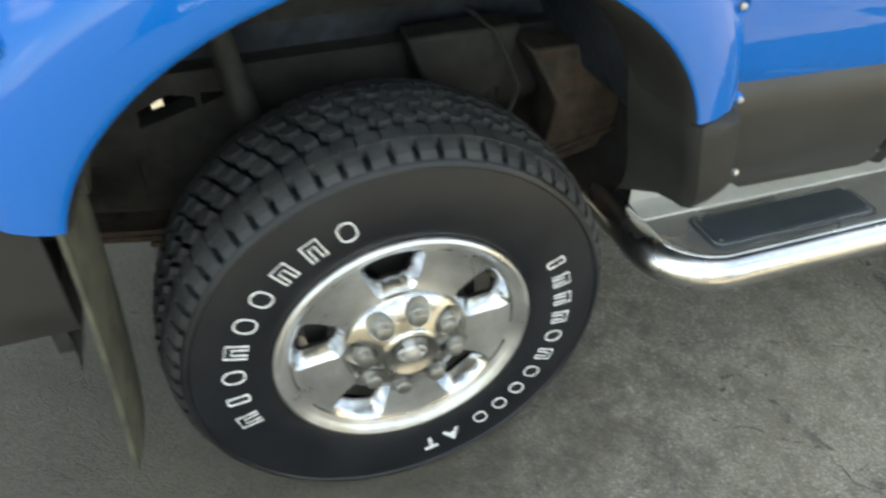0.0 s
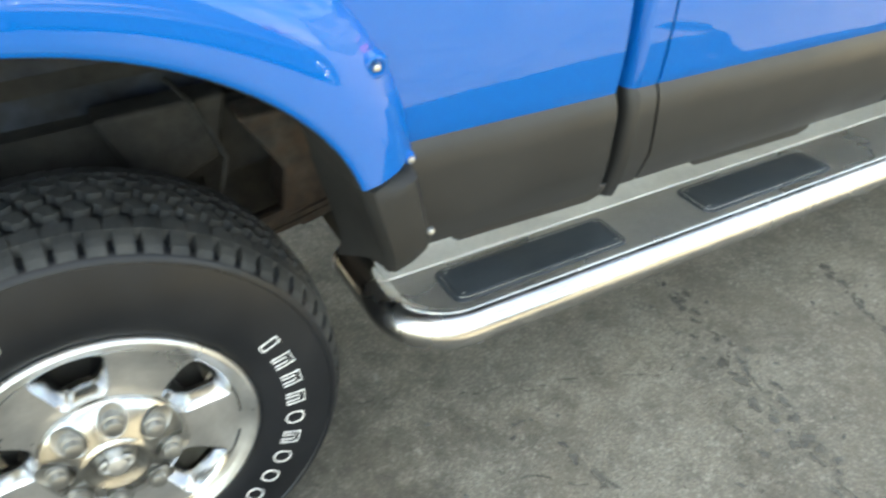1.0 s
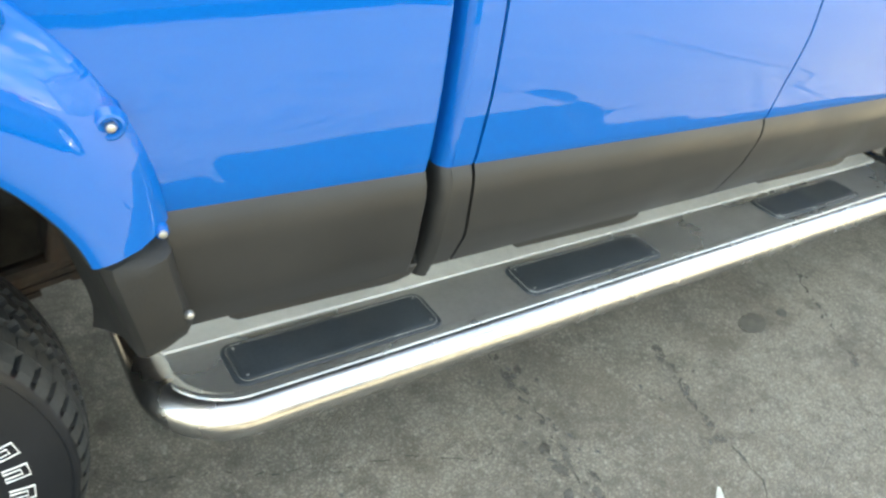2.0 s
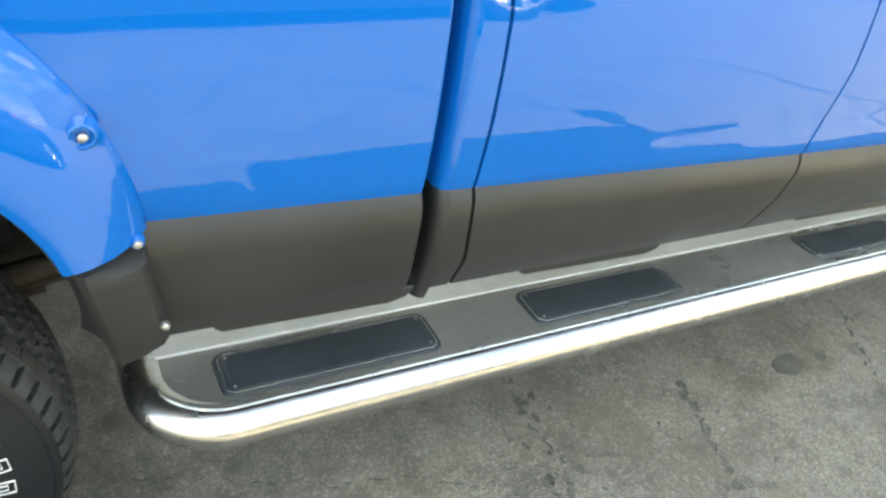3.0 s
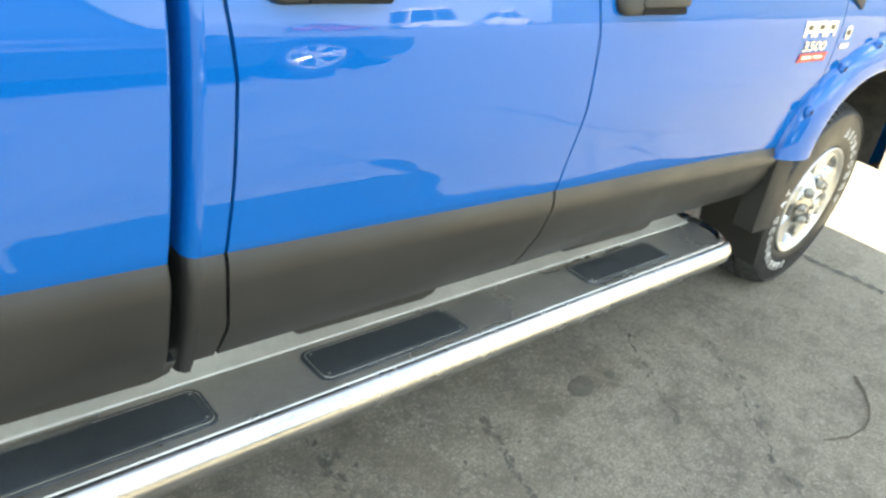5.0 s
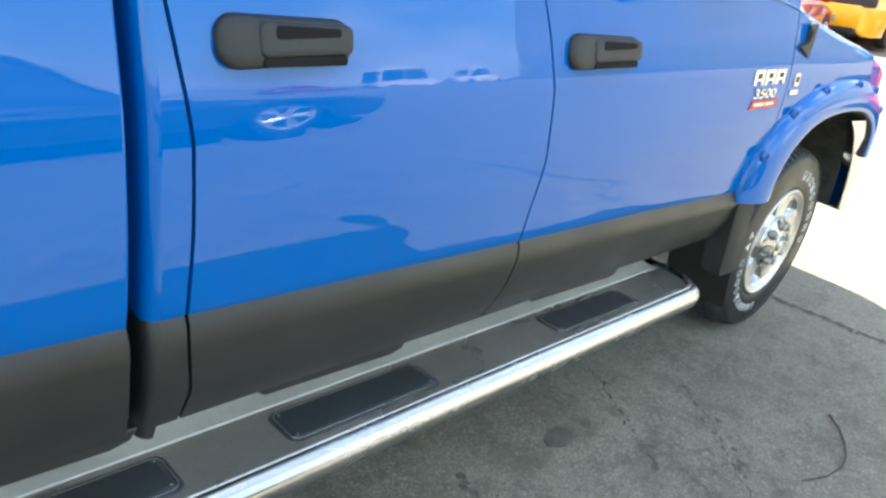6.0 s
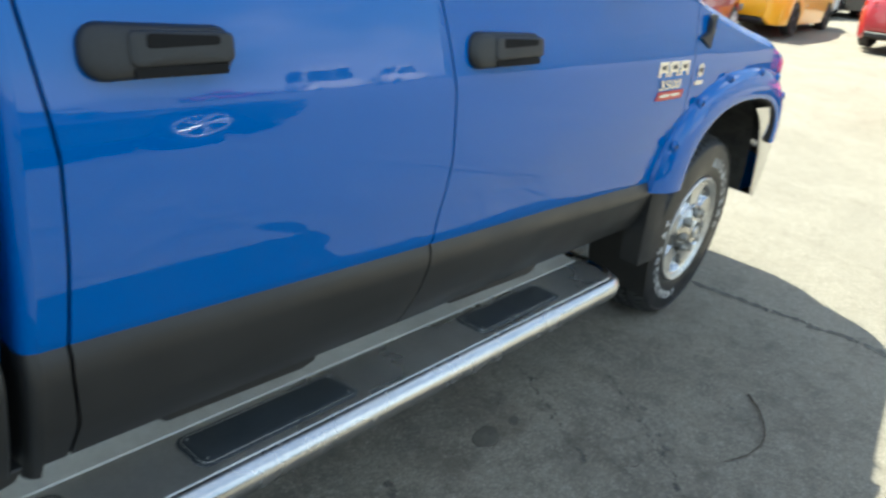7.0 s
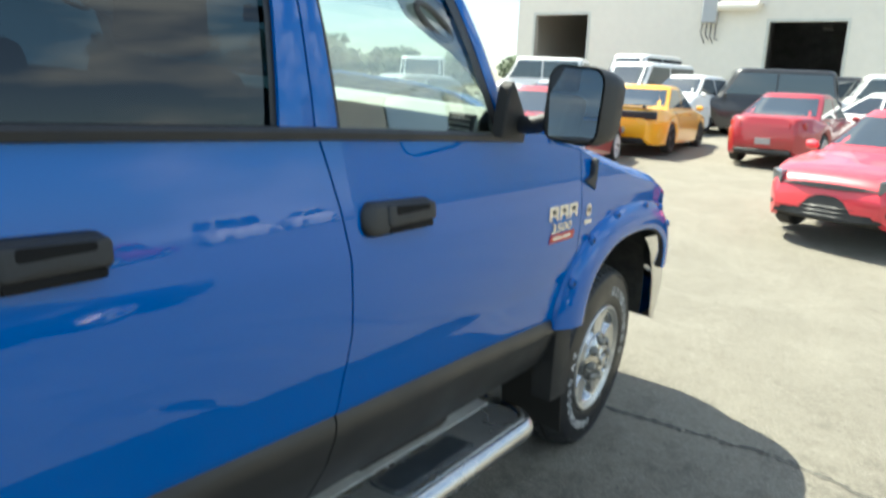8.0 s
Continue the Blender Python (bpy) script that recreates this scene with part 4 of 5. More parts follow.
def front_guard():
    rows = []
    for v in np.linspace(0, 1, 10):
        z = lerp(0.80, 0.40, v)
        x0, x1 = lerp(3.36, 3.42, v), lerp(3.505, 3.60, v)
        rows.append([(lerp(x0, x1, u), y, z) for u, y in ((0.0, 0.06), (0.0, -0.025), (0.05, -0.03), (0.5, -0.034), (0.95, -0.03), (1.0, -0.02), (1.0, 0.12))])
    return sheet(rows)


both("mud_guard", front_guard, FLAP, label="dark grey plastic guard behind the front wheel", thick=0.006)

# ---- underside ----
def liner(cx, r, top, a0=0.33):
    def make():
        rows = []
        for a in np.linspace(a0, math.pi - 0.05, 28):
            px, pz = cx + r * math.cos(a), 0.50 + (top - 0.50) * math.sin(a)
            rows.append([(px, y, pz) for y in (0.005, 0.15, 0.35, 0.55)] + [(px, 0.552, min(pz, 0.76))])
        return sheet(rows)
    return make


both("wheel_liner", liner(0.0, 0.56, 1.26), LINER, label="dirty black wheel housing")
both("wheel_liner", liner(4.05, 0.56, 1.12, 0.02), DARK, label="dirty black wheel housing")
# notches added to the rail let sunlit ground show as bright slits
both("frame_rail", lambda: prism([(-1.1, 0.62), (-0.412, 0.62), (-0.410, 0.728), (-0.340, 0.757), (-0.293, 0.744), (-0.291, 0.62), (-0.282, 0.62), (-0.280, 0.752), (-0.218, 0.746), (-0.216, 0.62), (0.335, 0.62), (0.338, 0.730), (0.385, 0.723), (0.388, 0.62), (4.8, 0.62), (4.8, 0.80), (-1.1, 0.80)], 0.50, 0.57), DARK)
# added plates close the notches below each slit
both("slit_mask", lambda: prism([(-0.43, 0.30), (-0.205, 0.30), (-0.205, 0.745), (-0.25, 0.727), (-0.291, 0.719), (-0.37, 0.698), (-0.43, 0.684)], 0.505, 0.565), DARK)
both("slit_mask", lambda: box(0.33, 0.395, 0.505, 0.565, 0.50, 0.706), DARK)
part("underbody", box(1.2, 4.0, 0.35, 2 * MID - 0.35, 0.62, 0.66), DARK, truck)
part("rear_axle", tube([(0, 0.2, WHEEL_Z), (0, 0.85, WHEEL_Z), (0, MID, WHEEL_Z), (0, 1.12, WHEEL_Z), (0, 1.77, WHEEL_Z)], lambda i: (0.05, 0.055, 0.15, 0.055, 0.05)[i], 16), DARK, truck)
part("front_axle", tube([(4.06, 0.2, WHEEL_Z), (4.06, 1.77, WHEEL_Z)], 0.05, 16), DARK, truck)


def leaves():
    bm = bmesh.new()
    for k in range(4):
        l = 0.72 - 0.14 * k
        sheet([[(x, y, 0.60 - 0.10 * (1 - (x / 0.72) ** 2) - 0.016 * k) for y in (0.36, 0.43)] for x in np.linspace(-l, l, 12)], bm)
    return bm


both("leaf_spring", leaves, RUST, label="rust-brown steel leaf spring", thick=0.012)
both("shock_absorber", lambda: tube([(-0.12, 0.34, 0.42), (-0.2, 0.4, 0.72), (-0.24, 0.43, 1.0)], lambda i: (0.03, 0.03, 0.022)[i], 12), DARK)
part("cross_member", box(-0.80, -0.72, 0.25, 2 * MID - 0.25, 0.46, 0.84), DARK, truck)
both("inner_shield", lambda: box(0.64, 0.66, 0.25, 0.95, 0.30, 0.84), DARK)
part("muffler", box(0.14, 0.95, 0.72, 1.30, 0.29, 0.84), DARK, truck, bevel=0.06)
# added boxes that block the view of sunlit ground behind the rear wheel
part("bed_light_block", box(-0.95, -0.425, 0.70, 1.30, 0.26, 0.84), DARK, truck, bevel=0.03)
part("axle_light_block", box(-0.365, -0.16, 0.70, 1.30, 0.26, 0.84), DARK, truck, bevel=0.03)
both("flap_light_block", lambda: box(-0.66, -0.63, 0.27, 0.80, 0.34, 0.84), DARK)
both("spring_hanger", lambda: prism([(0.40, 0.80), (0.62, 0.80), (0.66, 0.62), (0.60, 0.52), (0.50, 0.50), (0.46, 0.56), (0.48, 0.66)], 0.37, 0.47), RUST, bevel=0.008)
both("brake_hose", lambda: tube([(0.30, 0.50, 0.86), (0.33, 0.40, 0.84), (0.36, 0.34, 0.74), (0.30, 0.30, 0.60), (0.18, 0.27, 0.52)], 0.006, 8), DARK)
both("bump_bracket", lambda: prism([(0.14, 0.84), (0.40, 0.84), (0.36, 0.70), (0.26, 0.66), (0.18, 0.72)], 0.42, 0.50), DARK, bevel=0.01)
both("axle_link", lambda: tube([(0.02, 0.33, 0.44), (0.30, 0.36, 0.53), (0.60, 0.40, 0.55)], 0.022, 10), RUST)
part("exhaust", tube([(0.5, 0.52, 0.62), (0.7, 0.55, 0.58), (3.0, 0.6, 0.55)], 0.035, 12), RUST, truck)
part("bump_stop", box(-0.06, 0.06, 0.40, 0.47, 0.66, 0.72), RUST, truck, bevel=0.01)
part("spare_wheel", lathe([(0.1, -0.08), (0.3, -0.1), (0.38, -0.08), (0.39, 0.0), (0.38, 0.08), (0.3, 0.1), (0.1, 0.08)], 40), DARK, truck).matrix_basis = pose(-0.87, MID, 0.62, 90, 0, 0)
part("fuel_tank", box(1.0, 2.2, 1.15, 1.75, 0.42, 0.66), DARK, truck, bevel=0.05)

# ---- handles, mirrors, badges ----
def handle(x0, x1, z, height, door):
    """A dark pull handle: one soft housing that tapers to the front, a raised grip, near-black patches as shade in
    the finger slot and below the grip.
    """
    w = x1 - x0

    def soft(u0, u1, v0, v1, steps, r=0.45, taper=0.0):
        """A rounded pad between shares of the handle's length and height, narrower towards the front."""
        cx, cz, ww, hh = x0 + w * (u0 + u1) / 2, z + height * (v0 + v1) / 2, w * (u1 - u0), height * (v1 - v0)
        rows = []
        for k, y in steps:
            row = []
            for px, pz in rounded(ww, hh, min(ww, hh) * r, 7, cx, cz):
                f = 1 - taper * max(0.0, (px - cx) / ww + 0.2)
                px, pz = lerp(cx, px, k), lerp(cz, cz + (pz - cz) * f, k)
                row.append((px, side_y(px, pz) + y, pz))
            rows.append(row)
        return sheet(rows, closed_v=True)
    h = part("door_handle", soft(0, 1, -0.5, 0.5, ((1.0, 0.004), (1.0, -0.006), (0.985, -0.011), (0.95, -0.016), (0.88, -0.020), (0.75, -0.023), (0.5, -0.025), (0.2, -0.026), (0.01, -0.026)), 0.40, 0.22), BLACK, doors[door], "dark grey plastic pull handle", auto=70)
    part("grip", soft(0.26, 0.965, -0.24, 0.40, ((1.0, -0.014), (1.0, -0.0245), (0.985, -0.0275), (0.95, -0.029), (0.85, -0.030), (0.5, -0.031), (0.01, -0.031)), 0.22, 0.22), BLACK, h, auto=60)
    # raised near-black patches stand in for the shade inside the hollows
    part("finger_slot_shade", soft(0.36, 0.86, 0.10, 0.36, ((1.0, -0.0300), (0.97, -0.0318), (0.01, -0.0322)), 0.36, 0.55), RECESS_SHADE, h, "near-black patch as shade in the finger slot")
    part("undercut", soft(0.27, 0.93, -0.43, -0.20, ((1.0, -0.020), (0.96, -0.0262), (0.01, -0.0272)), 0.4, 0.2), RECESS_SHADE, h, "near-black patch as shade below the grip")
    return h


for x0, x1, z, door in ((1.182, 1.438, 1.325, "rear_door"), (2.078, 2.372, 1.305, "front_door")):
    handle(x0, x1, z, 0.082, door)


def mirror_head():
    """The tall towing mirror's shell, open to the rear."""
    rows = []
    for v, k in ((0.0, 1.0), (0.015, 1.0), (0.06, 0.97), (0.11, 0.86), (0.138, 0.62), (0.150, 0.30), (0.152, 0.02)):
        rows.append([(2.80 + v, y, z) for y, z in [(lerp(-0.205, px, k), lerp(1.612, pz, k)) for px, pz in rounded(0.214, 0.222, 0.05, 5, -0.205, 1.612)]])
    bm = sheet(rows, closed_v=True)
    bmesh.ops.transform(bm, matrix=HEAD_TURN, verts=bm.verts)
    return bm


HEAD_TURN = Matrix.Translation((2.80, -0.205, 1.612)) @ pose(0, 0, 0, 0, 0, -19) @ Matrix.Translation((-2.80, 0.205, -1.612))     # the head is turned in towards the driver
mir = empty("side_mirror", truck)
mir.matrix_basis = Matrix.Translation((-0.038, -0.004, 0.0))
tagged(mir, "large black towing mirror on the front door")
part("mirror_shell", mirror_head(), BLACK, mir, auto=60)
bm = prism(rounded(0.198, 0.206, 0.042, 5, -0.205, 1.612), -0.003, 0.004)
for v in bm.verts:
    v.co = (2.803 + v.co.y, v.co.x, v.co.z)
bmesh.ops.transform(bm, matrix=HEAD_TURN, verts=bm.verts)
part("mirror_glass", bm, MIRROR, mir, "silvered mirror glass", smooth=False)
part("mirror_arm", tube([(2.88, 0.0, 1.53), (2.87, -0.07, 1.54), (2.865, -0.12, 1.56)], 0.028, 12), BLACK, mir)
part("mirror_base", prism([(2.76, 1.49), (2.92, 1.49), (2.90, 1.56), (2.80, 1.66), (2.775, 1.64)], -0.012, 0.03), FLAP, mir, bevel=0.006)
part("antenna_base", prism([(3.450, 1.315), (3.56, 1.275), (3.556, 1.35), (3.546, 1.40), (3.536, 1.40), (3.515, 1.335)], -0.026, 0.0), BLACK, truck, bevel=0.003)


def mark_plate(name, outline, x, z, material, parent, depth=0.004, label=""):
    """A flat raised shape on the side of the door."""
    bm = prism([(x + a, z + b) for a, b in outline], 0, -depth)
    for v in bm.verts:
        v.co.y += side_y(v.co.x, v.co.z) - 0.0005
    return part(name, bm, material, parent, label, smooth=False, bevel=0.0012)


badge = empty("badge", doors["front_door"])
tagged(badge, "chrome model badge over a red strip")
for k in range(3):
    a = 0.088 * k
    legs = [(a, 0), (a, 0.052), (a + 0.078, 0.052), (a + 0.078, 0), (a + 0.058, 0), (a + 0.058, 0.014), (a + 0.02, 0.014), (a + 0.02, 0)]
    mark_plate("badge_shape", legs, 3.128, 1.190, CHROME, badge)
    mark_plate("badge_shape", [(a + 0.024, 0.024), (a + 0.024, 0.04), (a + 0.054, 0.04), (a + 0.054, 0.024)], 3.128, 1.190, BLACK, badge, 0.0055)
cu = bpy.data.curves.new("badge_number", "FONT")
cu.body, cu.size, cu.extrude, cu.offset = "3500", 0.046, 0.002, 0.001
num = new("badge_number", cu)
num.parent = badge
num.matrix_basis = Matrix.Translation((3.150, side_y(3.2, 1.16) - 0.004, 1.146)) @ pose(0, 0, 0, 90, 0, 0) @ Matrix.Diagonal((1.95, 1, 1, 1))
num.data.materials.append(CHROME)
mark_plate("badge_strip", [(0, 0), (0.012, 0.030), (0.225, 0.030), (0.213, 0)], 3.145, 1.108, RED_TRIM, badge)
for k, (a, w) in enumerate(((0.025, 0.08), (0.118, 0.07))):
    mark_plate("badge_bar", [(a, 0.010), (a, 0.021), (a + w, 0.021), (a + w, 0.010)], 3.145, 1.108, CHROME, badge, 0.0052)
emb = empty("engine_emblem", truck)
tagged(emb, "small chrome emblem on the fender")
mark_plate("emblem_shape", rounded(0.05, 0.05, 0.02, 5, 0.025, 0.025), 3.475, 1.175, CHROME, emb)
mark_plate("emblem_shape", rounded(0.026, 0.022, 0.010, 5, 0.025, 0.026), 3.475, 1.175, BLACK, emb, 0.0055)
mark_plate("emblem_bar", [(0, 0), (0, 0.018), (0.075, 0.018), (0.075, 0)], 3.462, 1.145, CHROME, emb)

# ---- cabin ----
part("dashboard", sheet([[(x, y, z) for y in np.linspace(0.09, 2 * MID - 0.09, 20)] for x, z in ((2.86, 1.05), (2.80, 1.25), (2.75, 1.46), (2.752, 1.53), (2.79, 1.562), (2.88, 1.566), (3.02, 1.53), (3.22, 1.42))]), DASH, truck, "pale grey dashboard", thick=0.01)
vent = part("dash_vent", box(2.735, 2.79, 0.10, 0.19, 1.45, 1.545), BLACK, truck, bevel=0.006)
for k in range(5):
    part("slat", box(2.731, 2.737, 0.107, 0.183, 1.463 + 0.016 * k, 1.468 + 0.016 * k), DASH, vent)
for y in (0.52, 1.45):
    seat = empty("front_seat", truck)
    part("seat_cushion", box(1.95, 2.45, y - 0.27, y + 0.27, 0.95, 1.12), SEAT, seat, bevel=0.05)
    part("backrest", prism([(1.95, 1.05), (2.10, 1.05), (1.98, 1.62), (1.87, 1.62)], y - 0.26, y + 0.26), SEAT, seat, bevel=0.05)
    part("headrest", prism([(1.87, 1.63), (1.98, 1.63), (1.96, 1.80), (1.87, 1.80)], y - 0.13, y + 0.13), SEAT, seat, bevel=0.03)
part("rear_seat", prism([(1.25, 1.0), (1.75, 1.0), (1.75, 1.12), (1.40, 1.14), (1.30, 1.60), (1.20, 1.60)], 0.15, 2 * MID - 0.15), SEAT, truck, bevel=0.05)
part("steering_wheel", tube([(2.62 + 0.07 * math.sin(a), 1.45 + 0.19 * math.cos(a), 1.36 + 0.17 * math.sin(a)) for a in np.linspace(0, 2 * math.pi, 33)], 0.016, 8, caps=False), BLACK, truck)
part("cabin_floor", box(1.12, 3.3, 0.06, 2 * MID - 0.06, 0.70, 0.74), SEAT, truck)
part("firewall", box(3.28, 3.31, 0.06, 2 * MID - 0.06, 0.66, 1.40), DARK, truck)
part("inner_mirror", box(2.70, 2.72, MID - 0.11, MID + 0.11, 1.76, 1.82), BLACK, truck, bevel=0.02)
both("pillar_trim", lambda: sheet([[(lerp(a, c, u), lerp(0.105, 0.20, (z - 1.5) / 0.38) - 0.02 * math.sin(math.pi * u), z) for u in np.linspace(0, 1, 6)] for z, a, c in ((1.50, 2.86, 2.93), (1.60, 2.84, 2.90), (1.66, 2.78, 2.84), (1.72, 2.66, 2.79), (1.755, 2.55, 2.76), (1.80, 2.45, 2.72), (1.85, 2.40, 2.68), (1.89, 2.36, 2.64))]), DASH, label="pale grey plastic pillar trim", thick=0.006)
both("grab_handle", lambda: tube([(2.492 + 0.100 * math.cos(a) * 0.93 + 0.018 * math.sin(a) * 0.36, 0.115, 1.790 - 0.100 * math.cos(a) * 0.36 + 0.022 * math.sin(a) * 0.93) for a in np.linspace(0, 2 * math.pi, 25)], 0.009, 8, caps=False), SEAT)


# ---- lot: other cars, the workshop, trees ----
def car_paint(name, color):
    return principled(name, color, 0.4, 0.0, 1.0)


TYRE2 = principled("plain_tyre", (0.02, 0.02, 0.021), 0.7)
CAR_GLASS = principled("car_glass", (0.03, 0.04, 0.046), 0.04, 0.0, 1.0, 1.0)
TAIL = principled("tail_lamp", (0.35, 0.01, 0.01), 0.15, 0, 1.0)
LAMP = principled("head_lamp", (0.13, 0.14, 0.15), 0.12, 0.1, 1.0)
SILVER = principled("silver_wheel", (0.72, 0.72, 0.72), 0.3, 0.35)
CREAM = grain(principled("cream_wall", (0.74, 0.71, 0.63), 0.8), 3, 0.02, 0.03, 0.3, 0.04)
YELLOWED = grain(principled("yellowed_wall", (0.64, 0.62, 0.47), 0.8), 3, 0.03, 0.03, 0.3, 0.06)
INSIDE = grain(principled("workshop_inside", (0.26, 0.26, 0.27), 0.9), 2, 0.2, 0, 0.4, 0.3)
PLATE = principled("plate_white", (0.30, 0.29, 0.29), 0.5)


def arched(x0, x1, half, z0, z1):
    """A slab across a car's nose, swept back at its ends."""
    n = 12
    bm = bmesh.new()
    rows = []
    for i in range(n + 1):
        u = 2 * i / n - 1
        back = 0.05 * abs(u) ** 3
        rows.append([(x0 - back, u * half, z0), (x1 - back, u * half, z0 + 0.03 * u * u), (x1 - back - 0.01, u * half, z1 - 0.03 * u * u), (x0 - back, u * half, z1)])
    sheet(rows, bm, closed_v=True)
    bm.verts.ensure_lookup_table()
    bm.faces.new(bm.verts[:4]), bm.faces.new(bm.verts[-4:])
    return bm


def car(label, paint, at, heading, length=4.7, width=1.85, height=1.45, kind="sedan", nose=0.74, rear_axle=0.57, tail=0.98, spoiler=False, dark_band=False, black_rims=False, name="car", wheel_size=1.0):
    """A parked car: x ahead, standing on the lot."""
    c = empty(name)
    c.matrix_world = pose(at[0], at[1], ground_z(*at), 0, 0, heading)
    tagged(c, label, name.replace("_", " "))
    L, W = length / 2, width / 2
    belt = {"sedan": 0.645, "hatch": 0.645, "van": 0.58}[kind] * height
    hood_x, roof0, roof1, deck = {"sedan": (0.40 * L, 0.06 * L, -0.36 * L, -0.78 * L), "hatch": (0.44 * L, 0.08 * L, -0.58 * L, -0.90 * L), "van": (0.46 * L, 0.24 * L, -0.88 * L, -0.96 * L)}[kind]
    if kind != "sedan":
        tail = belt
    top = [(-L, tail * 0.80), (-L * 0.985, tail * 0.96), (-L * 0.95, tail), (deck, tail + 0.01), (min(roof1, deck + 0.3), belt), (hood_x, belt), (0.60 * L, lerp(belt, nose, 0.45)), (0.80 * L, lerp(belt, nose, 0.85)), (0.90 * L, nose * 0.97), (0.94 * L, nose * 0.93), (0.97 * L, nose * 0.87), (0.99 * L, nose * 0.79), (L, nose * 0.70)]
    axles = (-rear_axle * L, 0.60 * L)

    def plan(x):
        u = abs(x / L)
        return W * (1 - 0.035 * u * u - 0.33 * max(0, (u - 0.62) / 0.38) ** 2.6)

    def follow(bm, end):
        """Draws a lamp's outer face back to the rounded corner of the body."""
        for v in bm.verts:
            if end * v.co.x > 0.9 * L:
                u = min(1.0, max(0.0, (1 - 0.03 - abs(v.co.y) / W) / 0.33)) ** (1 / 2.6)
                v.co.x = end * (L * (0.62 + 0.38 * u) + 0.012)

    def body():
        rows = []
        xs = sorted(set([round(v, 4) for v in np.linspace(-L, L, 45)] + [L * v for v in (-0.995, -0.985, -0.975, -0.93, 0.92, 0.94, 0.96, 0.975, 0.985, 0.995)]))
        for x in xs:
            t, w = curve(top, x), plan(x)
            low = 0.20 + 0.16 * max(0, (abs(x / L) - 0.9) / 0.1) ** 2
            for cx in axles:
                if abs(x - cx) < 0.37 * wheel_size:
                    low = max(low, 0.33 * wheel_size + math.sqrt((0.37 * wheel_size) ** 2 - (x - cx) ** 2))
            hip = lerp(low, t, 0.70)
            side = [(0.86, low), (0.965, low + 0.01), (0.985, lerp(low, t, 0.2)), (1.0, lerp(low, t, 0.45)), (1.0, lerp(low, t, 0.62)), (0.985, hip), (0.975, hip + 0.01), (0.94, lerp(low, t, 0.90)), (0.90, t - 0.015), (0.84, t), (0.5, t + 0.022), (0, t + 0.030)]
            rows.append([(x, -w * s, z) for s, z in side] + [(x, w * s, z) for s, z in side[::-1][1:]])
        bm = sheet(rows)
        bm.verts.ensure_lookup_table()
        n = len(rows[0])
        bm.faces.new(bm.verts[:n]), bm.faces.new(bm.verts[len(bm.verts) - n:])
        return bm
    part("body", body(), paint, c, auto=45)
    roof_w = 0.66 if kind != "van" else 0.84

    def house(v):
        return lerp(W * 0.89, W * roof_w, v ** 1.05), lerp(hood_x, roof0, v ** 0.85), lerp(deck, roof1, v ** 0.85), lerp(belt - 0.02, height, v)

    def greenhouse():
        rows = []
        for v in (0, 0.2, 0.45, 0.7, 0.88, 0.96, 1.0, 1.0, 1.0):
            w, xf, xr, z = house(v)
            k = len(rows)
            sh = (1, 1, 1, 1, 1, 0.985, 0.94, 0.6, 0.02)[k]
            z += (0, 0, 0, 0, 0, 0, 0.012, 0.03, 0.035)[k]
            cx, hx = (xf + xr) / 2, (xf - xr) / 2
            ring = []
            for px, py in rounded(2 * hx, 2 * w, 0.26, 6):
                ring.append((cx + px * sh, py * sh, z))
            rows.append(ring)
        return sheet(rows, closed_v=True)
    part("cabin_shell", greenhouse(), paint, c, auto=50)
    for end, name2 in ((0, "windscreen"), (1, "rear_window")):
        rows = []
        for v in np.linspace(0.20, 0.86, 6):
            w, xf, xr, z = house(v)
            x = xf + 0.006 if end == 0 else xr - 0.006
            s = -1 if end == 0 else 1
            rows.append([(x + s * (0.05 * max(0, abs(u) - 0.75) / 0.25), u * (w - 0.075), z) for u in np.linspace(-1, 1, 9)])
        part(name2, sheet(rows), CAR_GLASS, c, "dark glass", thick=0.004)
    for s in (-1, 1):
        mid = lerp(roof0, roof1, 0.42)
        for k in (0, 1):
            rows = []
            for v in np.linspace(0.13, 0.86, 5):
                w, xf, xr, z = house(v)
                a, b = (xr + 0.17, mid - 0.03) if k == 0 else (mid + 0.03, xf - 0.17)
                rows.append([(lerp(a, b, u), s * (w + 0.005), z) for u in np.linspace(0, 1, 5)])
            part("side_window", sheet(rows), CAR_GLASS, c, "dark glass", thick=0.004)
        part("side_mirror", lathe([(0, -0.09), (0.05, -0.07), (0.068, 0.0), (0.05, 0.07), (0, 0.09)], 10), paint, c).matrix_basis = pose(hood_x - 0.28, s * (W + 0.05), belt + 0.05)
        for x, z in ((mid + 0.25, belt - 0.12), (mid - 0.75, belt - 0.12)):
            part("door_handle", box(x, x + 0.18, s * W * 0.995 - 0.012, s * W * 0.995 + 0.012, z, z + 0.03), paint, c, bevel=0.006)
        for cx in axles:
            wh = empty("wheel", c)
            wh.matrix_basis = pose(cx, s * (W - 0.02), 0.335 * wheel_size, 0, 20 * cx, 0 if s < 0 else 180) @ Matrix.Diagonal((wheel_size, 1, wheel_size, 1))
            part("tyre", lathe([(0.23, 0.01), (0.245, 0.0), (0.29, -0.004), (0.325, 0.01), (0.335, 0.03), (0.335, 0.19), (0.31, 0.215), (0.22, 0.2)], 32), TYRE2, wh)
            part("rim_barrel", lathe([(0.238, 0.006), (0.225, 0.012), (0.215, 0.06), (0.2, 0.15), (0.0, 0.15)], 32), TYRE2, wh)
            rm = BLACK if black_rims else SILVER
            rim = part("rim", tube([(0.228 * math.cos(a), 0.008, 0.228 * math.sin(a)) for a in np.linspace(0, 2 * math.pi, 33)], 0.016, 6, caps=False), rm, wh)
